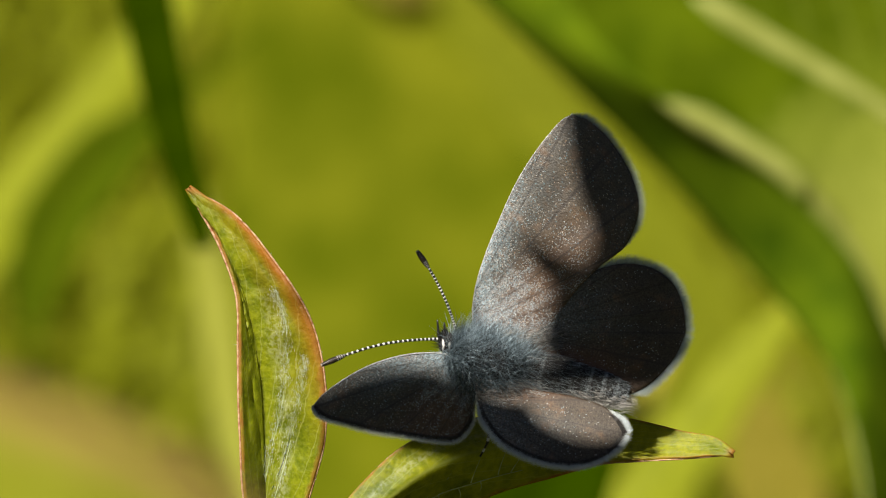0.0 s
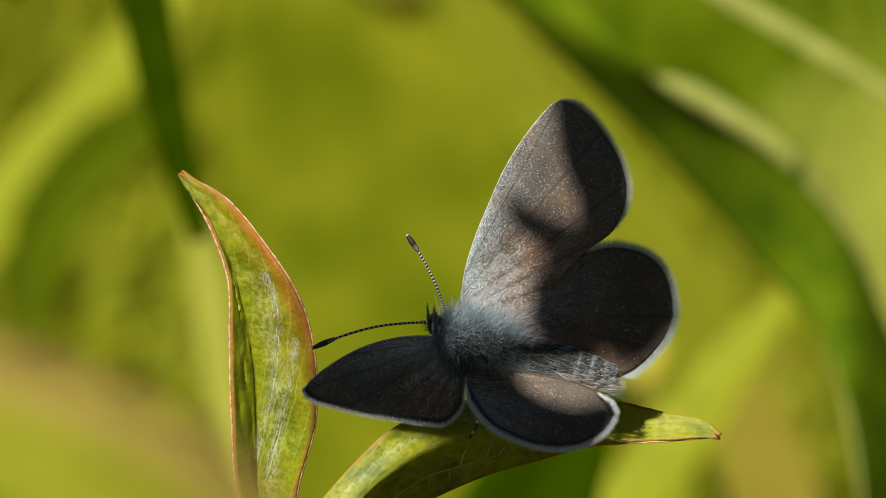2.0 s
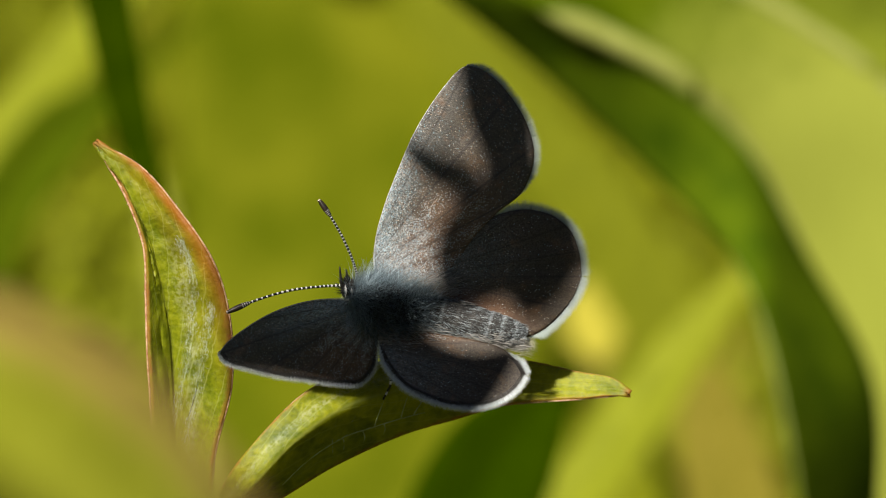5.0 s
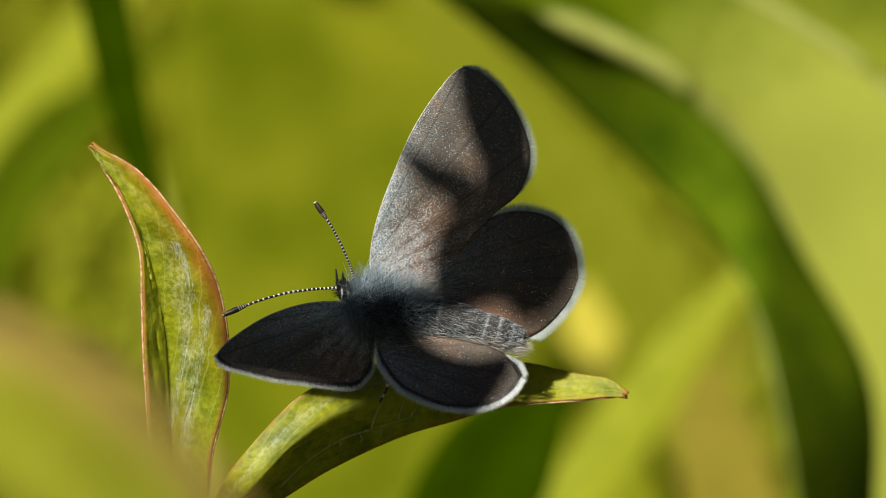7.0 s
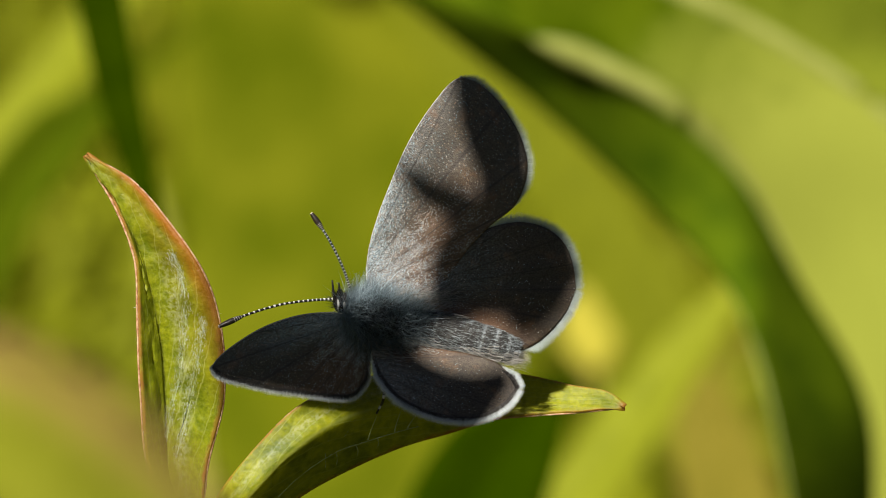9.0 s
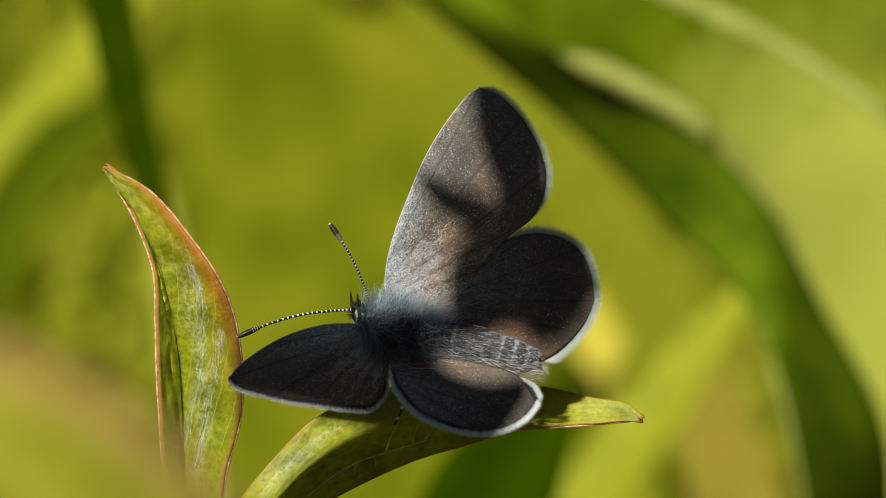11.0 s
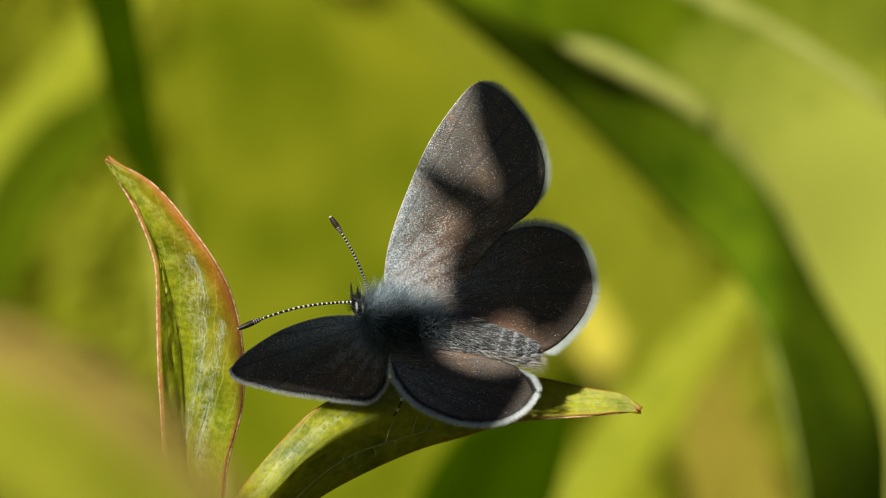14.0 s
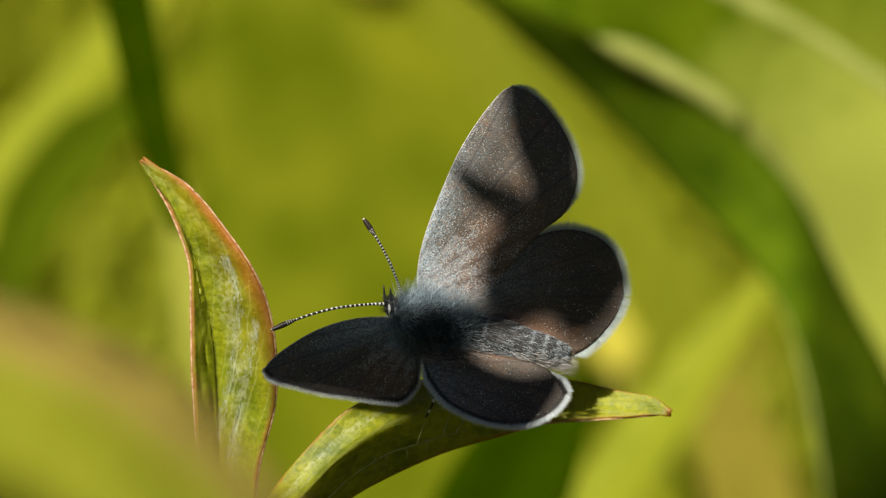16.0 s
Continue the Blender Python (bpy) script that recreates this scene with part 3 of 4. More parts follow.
def plant():
    ob = thing("plant", "young meadow plant with upright red-edged green leaves", "plant", PLANT_FOOT)
    foot = Vector(PLANT_FOOT)
    up = BASE.to_3x3().inverted() @ Vector((0, 0, 1))
    low = foot - up * ((BASE @ (foot * 0.001)).z + 0.03) * 1000
    line = spline([low, low.lerp(foot, 0.5) + Vector((4, 0, 3)), foot], 30)
    v, f = tube(line, [1.5 - 0.6 * i / 29 for i in range(30)], 12)
    part("stalk", v, f, MAT["stalk"], ob, "thin reddish green stalk")
    # upright leaf, folded along its rib
    left = [px(520, 1010, -2.5), px(444, 930, -1.5), px(424, 760, -0.6), px(421, 620, -0.2), px(418, 525, 0.1), px(385, 430, 0.2), px(352, 370, 0.1), px(333, 333, 0.0)]
    rib = [px(526, 1012, -3.2), px(476, 930, -2.8), px(469, 800, -2.2), px(462, 680, -1.5), px(442, 565, -0.7), px(412, 470, -0.2), px(362, 380, 0.0), px(333.5, 333.5, 0.0)]
    right = [px(531, 1010, -2.5), px(543, 900, -1.5), px(575, 775, -0.4), px(572, 650, 0.2), px(545, 555, 0.5), px(480, 455, 0.5), px(415, 380, 0.3), px(334, 333, 0.0)]
    leaf, grid = edged_leaf("leaf", ob, left, rib, right, MAT["young_leaf"], 0.16, 80, 25, 0.10, 0.03, "upright pointed green leaf, folded, with a red margin")
    rims(grid, leaf, 0.055)
    fuzz(grid, leaf, 700, 3, 0.69)
    long_veins = ([(470, 850), (482, 790), (498, 724), (508, 649), (507, 583), (496, 535), (486, 510)], [(487, 880), (508, 808), (526, 724), (538, 660), (542, 628)])
    for k, points in enumerate(long_veins):
        vein(grid, leaf, points, 0.03, MAT["leaf_vein"], "pale hairy vein", 40)
        vein_hairs(grid, leaf, points, (2400, 1700)[k], 0.17, 21 + k)
    vein(grid, leaf, [(476, 882), (500, 820), (517, 760), (530, 700), (541, 652)], 0.03, MAT["leaf_dark_line"], "thin dark green line beside the vein", 40)
    # spreading leaf under the butterfly
    left = [px(540, 1010, -2.0), px(568, 945, 1.2), px(640, 858, 1.6), px(715, 790, 0.9), px(830, 745, -1.6), px(980, 728, -3.4), px(1110, 742, -2.9), px(1215, 766, -1.7), px(1268, 777, -1.1), px(1298, 803, -0.7)]
    rib = [px(548, 1012, -1.6), px(606, 962, 1.8), px(684, 882, 1.9), px(772, 822, 0.8), px(880, 792, -1.0), px(1000, 783, -2.7), px(1105, 783, -2.6), px(1210, 790, -1.6), px(1262, 793, -1.1), px(1298, 803.5, -0.7)]
    right = [px(556, 1012, -2.0), px(640, 990, -1.0), px(755, 925, -1.6), px(885, 868, -2.6), px(985, 840, -2.8), px(1060, 822, -2.4), px(1120, 817, -1.8), px(1210, 812, -1.2), px(1260, 808, -0.8), px(1298, 804, -0.7)]
    leaf, grid = edged_leaf("leaf", ob, left, rib, right, MAT["green_young_leaf"], 0.16, 90, 25, 0.10, 0.03, "spreading pointed green leaf with a red tip", 0.45)
    rims(grid, leaf, 0.045)
    fuzz(grid, leaf, 700, 5, 0.30)
    vein(grid, leaf, [(664, 960), (708, 919), (752, 889), (782, 873), (830, 858), (881, 843), (925, 832)], 0.06, MAT["leaf_vein"], "pale side vein", 40, 0.26)
    for points in ([(833, 855), (840, 836), (850, 812)], [(881, 841), (886, 824), (895, 800)], [(904, 836), (910, 826), (920, 812)], [(756, 886), (757, 870), (764, 850)], [(782, 871), (790, 852), (802, 832)],
                   [(756, 891), (756, 904), (752, 917)], [(776, 878), (777, 893), (773, 905)], [(812, 866), (815, 876), (812, 886)], [(850, 852), (852, 862), (849, 870)]):
        vein(grid, leaf, points, 0.04, MAT["leaf_vein"], "fine pale side vein", 16, 0.25)
    return ob


# ---- the butterfly ----
def wing(name, parent, root, reach, slope, front, rear, material, camber, label, fringe_from, fringe_len, hair=0.0115, fold=0.018, n=64, m=30, scale_count=8000, dense=None):
    """A wing between its front and rear edge, both from root to apex. slope: depth at the root and its rise per mm sideways and upwards."""
    a, c = spline([px(*p) for p in front], n), spline([px(*p) for p in rear], n)
    o, tip = px(*root), px(*reach)
    size = (tip - o).length
    ahead = (tip - o).normalized()
    side = Vector((-ahead.y, ahead.x, 0))
    if (c[n // 2] - a[n // 2]).dot(side) < 0:
        side = -side
    lift = Vector((-slope[1], -slope[2], 1)).normalized()

    def shares(p):
        d = p - o
        return d.dot(ahead) / size, d.dot(side) / size

    def place(p):
        s, t = shares(p)
        crease = fold * math.sin((math.atan2(t + 0.12, s + 0.05) + 0.1) * 30) * min(1, math.hypot(s, t) * 2)
        w = slope[0] + slope[1] * (p.x - o.x) + slope[2] * (p.y - o.y)
        w += camber * math.sin(math.pi * min(1, max(0, s))) + crease
        return Vector((p.x * (1 - w / DIST), p.y * (1 - w / DIST), w))

    grid, uv = [], []
    for i in range(n):
        row = []
        for j in range(m):
            p = a[i].lerp(c[i], j / (m - 1))
            row.append(place(p))
            s, t = shares(p)
            uv.append((s + 0.05, t + 0.12))
        grid.append(row)
    verts, faces = sheet(grid, 0.05)
    ob = part(name, verts, faces, material, parent, label, uv + uv)
    scales(ob, grid, uv, lift, scale_count, dense, len(label) + n)
    if name == "forewing":
        line = [place(p) + lift * 0.01 for p in a[1:-2]]
        v, f = tube(line, [0.045 - 0.025 * i / len(line) for i in range(len(line))], 6)
        part("costa", v, f, MAT["costa"], ob, "pale front edge of the wing")
    # fringe along the outer margin
    roots, dark = [], []
    rng = random.Random(len(label))
    path = spline([px(*p) for p in rear], 400) + spline([px(*p) for p in front][::-1], 400)[1:392]
    middle = sum((a[i] + c[i] for i in range(n)), Vector()) / (2 * n)
    for i in range(1, len(path) - 1):
        f = i / 400
        if f < fringe_from[0] or f > fringe_from[1]:
            continue
        tangent = (place(path[i + 1]) - place(path[i - 1])).normalized()
        out = tangent.cross(lift).normalized()
        here = place(path[i])
        if out.dot(here - place(middle)) < 0:
            out = -out
        strength = max(0.05, min(1, (f - fringe_from[0]) / 0.12, (fringe_from[1] - f) / 0.12))
        for _ in range(22):
            way = (out + tangent * rng.uniform(-0.2, 0.2) + lift * rng.uniform(-0.2, 0.2) + Vector((0, -0.1, 0))).normalized()
            roots.append((here - out * rng.uniform(0.0, 0.12) + tangent * rng.uniform(-0.04, 0.04), way, fringe_len * strength * rng.uniform(0.55, 1.12), hair, tangent * rng.uniform(-0.12, 0.12)))
        for _ in range(4):
            dark.append((here - out * 0.2 + lift * 0.02, (out + tangent * rng.uniform(-0.3, 0.3)).normalized(), 0.27 * strength * rng.uniform(0.5, 1.25), 0.022, Vector((0, 0, 0))))
    v, f = hairs(roots, 2)
    part("fringe", v, f, MAT["grey_fringe" if hair < 0.011 else "fringe"], ob, "whitish fringe of fine hairs", kind="stuff")
    v, f = hairs(dark, 2)
    part("fringe_base", v, f, MAT["fringe_base"], ob, "dark inner fringe", kind="stuff")
    return ob, grid


def scales(parent, grid, uv, lift, count, dense, seed):
    """Loose pale scales that lie on a wing, in rows between its veins; dense tells their share by reach and angle from the root."""
    rng = random.Random(seed)
    n, m = len(grid), len(grid[0])
    verts, faces = [], []
    turned = (grid[n // 2 + 1][m // 2] - grid[n // 2][m // 2]).cross(grid[n // 2][m // 2 + 1] - grid[n // 2][m // 2]).z < 0
    for _ in range(count):
        x, y = rng.uniform(1, n - 2.01), rng.uniform(0.3, m - 1.31)
        i, j, f, g = int(x), int(y), x % 1, y % 1
        a, b = uv[i * m + j], uv[(i + 1) * m + j + 1]
        s, t = a[0] + (b[0] - a[0]) * f, a[1] + (b[1] - a[1]) * g
        reach, angle = math.hypot(s, t), math.atan2(t, s)
        clump = 0.55 + 0.9 * noise.noise(grid[i][j] * 1.1 + Vector((seed, 0, 0)))
        ray = 0.55 - 0.45 * math.sin((angle + 0.1) * 33 + math.sin(angle * 9))
        if rng.random() > dense(reach, angle) * clump * ray * 1.6:
            continue
        p = grid[i][j].lerp(grid[i + 1][j], f).lerp(grid[i][j + 1].lerp(grid[i + 1][j + 1], f), g)
        along = (grid[i + 1][j] - grid[i][j]).normalized()
        along = (along + Vector((rng.gauss(0, 0.35), rng.gauss(0, 0.35), rng.uniform(-0.1, 0.5)))).normalized()
        across = along.cross(lift + Vector((rng.gauss(0, 0.3), rng.gauss(0, 0.3), 0))).normalized()
        long, wide = rng.uniform(0.026, 0.050), rng.uniform(0.008, 0.014)
        p = p + lift * (0.058 if turned else 0.008)
        k = len(verts)
        verts += [p - across * wide * 0.6, p + across * wide * 0.6, p + across * wide + along * long, p - across * wide + along * long]
        faces.append((k, k + 1, k + 2, k + 3))
    part("scale_dust", verts, faces, MAT["pale_scales"], parent, "sparse pale shining scales", kind="stuff", smooth=False)


def fore_dense(reach, angle):
    root = max(0.0, 1 - reach / 0.45)
    edge = max(0.0, 1 - angle / 0.24) * max(0.0, 1.0 - reach)
    middle = max(0.0, 1 - abs(reach - 0.42) / 0.34) * min(1.0, max(0.0, (angle - 0.12) / 0.25))
    return min(1.0, 0.85 * root + 1.0 * edge + 0.75 * middle + (0.03 if reach < 0.9 else 0.0))


def hind_dense(reach, angle):
    return 0.5 * max(0.0, 1 - reach / 0.4) + 0.14 * max(0.0, 1 - abs(reach - 0.55) / 0.4) + 0.012


def ellipsoid(centre, axis, long, wide, n=24, m=20, pinch=0.0):
    axis = axis.normalized()
    a = axis.orthogonal().normalized()
    b = axis.cross(a)
    line, verts, faces = [], [], []
    for i in range(n):
        q = math.pi * (i + 0.02) / (n - 0.96)
        r = math.sin(q) * wide * (1 - pinch * (1 - math.cos(q)) / 2)
        c = centre + axis * (-math.cos(q) * long)
        for j in range(m):
            z = 2 * math.pi * j / m
            verts.append(c + (a * math.cos(z) + b * math.sin(z)) * r)
    for i in range(n - 1):
        for j in range(m):
            p, q = i * m + j, i * m + (j + 1) % m
            faces.append((p, q, q + m, p + m))
    faces += [tuple(range(m))[::-1], tuple(range((n - 1) * m, n * m))]
    return verts, faces


def antenna(parent, points, club_from, base_r=0.06, club_r=0.138):
    rings = 21
    n = 260
    line = spline(points, n)
    cut = int(n * club_from)
    radii, slots = [], []
    for i in range(cut):
        f = (i / cut * rings) % 1
        radii.append(base_r * (1.1 if f < 0.34 else 0.95))
    v, f = tube(line[:cut], radii, 8)
    for i in range(cut - 1):
        slots += [1 if (i / cut * rings) % 1 < 0.34 else 0] * 8
    slots += [0, 0]
    ob = part("antenna", v, f, [MAT["black"], MAT["white"]], parent, "black antenna ringed with white", slots=slots)
    tail = line[cut - 1:]
    k = len(tail)
    v, f = tube(tail, [base_r + (club_r - base_r) * math.sin(math.pi * min(1, 0.12 + 0.80 * i / (k - 1))) ** 1.2 for i in range(k)], 10)
    slots = []
    for i in range(k - 1):
        slots += [2 if i > k * 0.93 else (1 if i % 5 == 0 and i < k * 0.3 else 0)] * 10
    slots += [0, 2]
    part("club", v, f, [MAT["club"], MAT["white"], MAT["tip"]], ob, "dark brown antenna club", slots=slots)


def butterfly():
    ob = thing("butterfly", "small dark brown butterfly, white-fringed wings half open on a leaf", "butterfly", (2.6, -5.2, 0))
    rng = random.Random(11)
    # wings
    # outlines drawn to fit the camera's view, each at its own tilt
    wing("forewing", ob, (850, 600), (1012, 203), (-0.3, 0.10, 0.14),
         [(848, 606), (837, 570), (841, 515), (858, 455), (882, 395), (912, 328), (942, 278), (972, 238), (996, 212), (1013, 203)],
         [(905, 645), (965, 590), (1015, 520), (1062, 472), (1105, 438), (1124, 400), (1130, 360), (1118, 312), (1095, 270), (1068, 236), (1040, 213), (1013, 203)],
         MAT["forewing"], 0.35, "dark brown forewing dusted pale blue towards its root", (0.34, 1.03), 0.42, 0.010, scale_count=30000, dense=fore_dense)
    wing("forewing", ob, (850, 662), (553, 722), (0.3, -0.25, 0.02),
         [(852, 648), (800, 629), (755, 625), (705, 631), (650, 649), (602, 676), (568, 702), (553, 721)],
         [(850, 672), (842, 715), (834, 750), (808, 778), (770, 779), (720, 772), (660, 763), (600, 747), (568, 736), (553, 722)],
         MAT["forewing"], 0.4, "dark brown forewing in shade, foreshortened", (0.10, 1.06), 0.26, 0.0115, scale_count=10000, dense=fore_dense)
    wing("hindwing", ob, (930, 620), (1215, 590), (-0.1, 0.12, 0.10),
         [(928, 612), (950, 570), (990, 520), (1033, 488), (1078, 471), (1120, 467), (1163, 479), (1193, 505), (1209, 545), (1213, 588)],
         [(932, 630), (985, 668), (1040, 690), (1085, 702), (1118, 697), (1145, 683), (1175, 656), (1198, 625), (1213, 590)],
         MAT["hindwing"], 0.3, "dark brown rounded hindwing with a white fringe", (0.47, 1.66), 0.50, 0.0105, scale_count=13000, dense=hind_dense)
    wing("hindwing", ob, (842, 682), (1110, 768), (0.8, 0.05, -0.45),
         [(840, 684), (847, 722), (862, 752), (890, 784), (930, 806), (975, 820), (1020, 823), (1060, 813), (1090, 793), (1108, 768)],
         [(848, 674), (900, 682), (960, 692), (1020, 703), (1070, 720), (1098, 745), (1109, 766)],
         MAT["hindwing"], 0.3, "dark brown hindwing with a bright white fringe", (0.70, 1.96), 0.37, 0.012, scale_count=6000, dense=hind_dense)
    # body
    t_mid, axis = px(868, 642, 0.3), px(1112, 703, 0.2) - px(800, 612, 0.6)
    v, f = ellipsoid(t_mid, axis, 2.1, 1.15)
    thorax = part("thorax", v, f, MAT["body"], ob, "dark thorax under blue-grey fur")
    line = spline([px(915, 650, 0.2), px(980, 664, 0.5), px(1050, 682, 0.6), px(1108, 700, 0.4)], 43)
    radii = []
    for i in range(43):
        f = i / 42
        seg = (f * 8) % 1
        radii.append((0.95 - 0.25 * f - 0.35 * max(0, f - 0.8) * 5 * 0.5) * (1 - 0.07 * (seg > 0.86)))
    v, f = tube(line, radii, 18)
    slots = []
    for i in range(42):
        slots += [1 if (i / 42 * 8) % 1 > 0.80 else 0] * 18
    slots += [0, 0]
    abdomen = part("abdomen", v, f, [MAT["body"], MAT["band"]], ob, "ringed grey-brown abdomen", slots=slots)
    head_at = px(792, 607, 0.5)
    v, f = ellipsoid(head_at, axis, 0.42, 0.50)
    head = part("head", v, f, MAT["body"], ob, "small dark head")
    for d, w in ((Vector((-0.06, -0.10, 0.36)), 0.17), (Vector((-0.15, 0.32, -0.1)), 0.17)):
        v, f = ellipsoid(head_at + d, Vector((0.12, 1, 0)), 0.36, w)
        part("eye", v, f, MAT["eye"], head, "glossy black eye")
    for dx in (-0.17, 0.08):
        line = spline([head_at + Vector((dx - 0.05, 0.18, 0.38)), head_at + Vector((dx, -0.1, 0.44)), head_at + Vector((dx - 0.02, -0.4, 0.34))], 10)
        v, f = tube(line, [0.03 + 0.05 * math.sin(math.pi * i / 9) for i in range(10)], 7)
        part("eye_rim", v, f, MAT["white"], head, "white rim beside the eye")
    roots = []
    for _ in range(130):
        n = Vector((rng.gauss(-0.4, 0.6), rng.gauss(0.4, 0.6), rng.gauss(0.3, 0.6))).normalized()
        roots.append((head_at + n * 0.42, n, rng.uniform(0.15, 0.45), 0.035, Vector((-0.1, 0.2, 0))))
    v, f = hairs(roots, 2)
    part("bristles", v, f, MAT["black"], head, "black bristles", kind="stuff")
    for tipx, tipy in ((774, 566), (786, 571)):
        v, f = tube(spline([px(tipx + 8, 612, 0.6), px(tipx + 3, 596, 0.8), px(tipx, tipy, 0.9)], 12), [0.125 - 0.0085 * i for i in range(12)], 8)
        part("palp", v, f, MAT["black"], head, "black pointed palp")
    antenna(head, [px(806, 582, 0.4), px(797, 553, 0.6), px(781, 515, 0.9), px(762, 480, 1.1), px(738, 444, 1.2)], 0.80)
    antenna(head, [px(782, 600, 0.6), px(735, 602, 1.0), px(680, 609, 1.5), px(620, 626, 2.0), px(568, 647, 2.3)], 0.80)
    # legs
    for pts in ([px(850, 690, -0.2), px(862, 750, 0.9), px(864, 778, 0.9), px(850, 808, 0.2)],
                [px(905, 690, -0.6), px(915, 740, -1.8), px(905, 790, -4.8)],
                [px(880, 660, -0.8), px(900, 700, -2.6), px(890, 740, -4.2)]):
        line = spline(pts, 30)
        v, f = tube(line, [0.11 - 0.002 * i for i in range(30)], 7)
        slots = []
        for i in range(29):
            slots += [1 if (i // 2) % 3 == 0 else 0] * 7
        part("leg", v, f, [MAT["black"], MAT["white"]], ob, "thin black leg ringed with white", slots=slots + [0, 0])
    # fur
    ax = axis.normalized()
    a = ax.orthogonal().normalized()
    b = ax.cross(a)
    roots = []
    for _ in range(12000):
        q = rng.uniform(0.15, 2.8)
        z = rng.uniform(0, 6.283)
        n = (a * math.cos(z) + b * math.sin(z))
        if n.z < -0.5:
            continue
        p = t_mid + ax * (-math.cos(q) * 2.1) + n * math.sin(q) * 1.15
        way = (n * 1.0 + ax * rng.uniform(-0.35, 0.5) + Vector((rng.uniform(-0.6, 0.6), rng.uniform(-0.4, 0.7), rng.uniform(-0.4, 0.4)))).normalized()
        roots.append((p, way, rng.uniform(0.4, 1.35), 0.019, ax * rng.uniform(-0.25, 0.45) + Vector((rng.uniform(-0.3, 0.3), rng.uniform(-0.35, 0.25), rng.uniform(-0.2, 0.2)))))
    for _ in range(700):
        q, z = rng.uniform(0.2, 2.6), rng.uniform(0, 6.283)
        n = (a * math.cos(z) + b * math.sin(z))
        if n.z < -0.3:
            continue
        way = (n + ax * rng.uniform(-0.3, 0.4) + Vector((rng.uniform(-0.5, 0.5), rng.uniform(-0.4, 0.5), 0))).normalized()
        roots.append((t_mid + ax * (-math.cos(q) * 2.1) + n * math.sin(q) * 1.15, way, rng.uniform(1.1, 1.8), 0.014, ax * rng.uniform(0.0, 0.5)))
    # hairs on the lit side stay pale, the rest are darkened for shade
    above = Vector((-ax.y, ax.x, 0)).normalized()
    pale = [h for h in roots if (h[0] - t_mid).dot(above) > 0.38 + rng.gauss(0, 0.22) or (h[0] - t_mid).dot(ax) < -1.25 + rng.gauss(0, 0.3)]
    chosen = set(map(id, pale))
    v, f = hairs(pale, 3)
    part("fur", v, f, MAT["fur"], thorax, "dense blue-grey fur", kind="stuff")
    v, f = hairs([h for h in roots if id(h) not in chosen], 3)
    part("fur", v, f, MAT["shaded_fur"], thorax, "dark fur on the back, shade partly painted in", kind="stuff")
    roots = []
    for _ in range(5200):
        f = rng.random() ** 1.15
        z = rng.uniform(0, 6.283)
        n = (a * math.cos(z) + b * math.sin(z))
        if n.z < -0.4:
            continue
        c = line_at([px(905, 648, 0.2), px(980, 664, 0.5), px(1050, 682, 0.6), px(1108, 700, 0.4)], f)
        way = (n * 0.28 + ax + Vector((rng.uniform(-0.2, 0.2), rng.uniform(-0.25, 0.15), rng.uniform(-0.1, 0.3)))).normalized()
        roots.append((c + n * (0.92 - 0.3 * f), way, rng.uniform(0.28, 0.8) * (1.3 - 0.85 * f), 0.013, n * -0.12))
    v, f = hairs(roots, 3)
    part("fur", v, f, MAT["belly_fur"], abdomen, "silvery grey hairs", kind="stuff")
    roots = []
    for _ in range(7500):
        f, z = rng.random(), rng.uniform(0, 6.283)
        n = (a * math.cos(z) + b * math.sin(z))
        if n.z < -0.3:
            continue
        seg = round(f * 8) / 8 + rng.gauss(0, 0.009) if rng.random() < 0.5 else f
        c = line_at([px(915, 650, 0.2), px(980, 664, 0.5), px(1050, 682, 0.6), px(1108, 700, 0.4)], min(0.99, max(0, seg)))
        way = (ax + n * 0.55 + Vector((rng.gauss(0, 0.12), rng.gauss(0, 0.12), 0))).normalized()
        roots.append((c + n * (0.92 - 0.27 * f - 0.35 * max(0, f - 0.8) * 2.5), way, rng.uniform(0.10, 0.24), 0.026, n * -0.25))
    v, f = hairs(roots, 2)
    part("scale_coat", v, f, MAT["body_scales"], abdomen, "rows of pale grey scales", kind="stuff")
    roots = []
    for _ in range(420):
        way = (ax + Vector((rng.uniform(-0.3, 0.3), rng.uniform(-0.5, 0.2), rng.uniform(-0.4, 0.4)))).normalized()
        roots.append((px(1100, 698, 0.4) + Vector((rng.uniform(-0.3, 0.3), rng.uniform(-0.35, 0.3), rng.uniform(-0.3, 0.3))), way, rng.uniform(0.3, 0.8), 0.017, Vector((0, -0.15, 0))))
    v, f = hairs(roots, 2)
    part("tail_tuft", v, f, MAT["tail_fur"], abdomen, "pale yellowish tail hairs", kind="stuff")
    # hairs over the hindwing roots
    roots = []
    for cx, cy, w, dx, dy, spread, count in ((935, 605, 0.6, 1.0, 0.28, 30, 500), (960, 645, 0.9, 1.0, -0.1, 26, 420), (900, 690, 1.2, 1.0, -0.25, 34, 700), (1000, 712, 1.3, 1.0, -0.25, 40, 700), (1060, 716, 1.2, 1.0, -0.1, 30, 420), (845, 660, 1.0, 0.3, -1.0, 16, 180)):
        for _ in range(count):
            p = px(cx + max(-1.4, min(1.1, rng.gauss(0, 1))) * spread * 1.2, cy + max(-1.5, min(1.5, rng.gauss(0, 1))) * spread * 0.35, w + rng.uniform(-0.3, 0.2))
            way = Vector((dx, dy, rng.uniform(0.0, 0.4))) + Vector((rng.gauss(0, 0.2), rng.gauss(0, 0.22), 0))
            roots.append((p, way.normalized(), rng.uniform(0.3, 1.0), 0.022, Vector((0, rng.uniform(-0.2, 0.1), -0.2))))
    v, f = hairs(roots, 3)
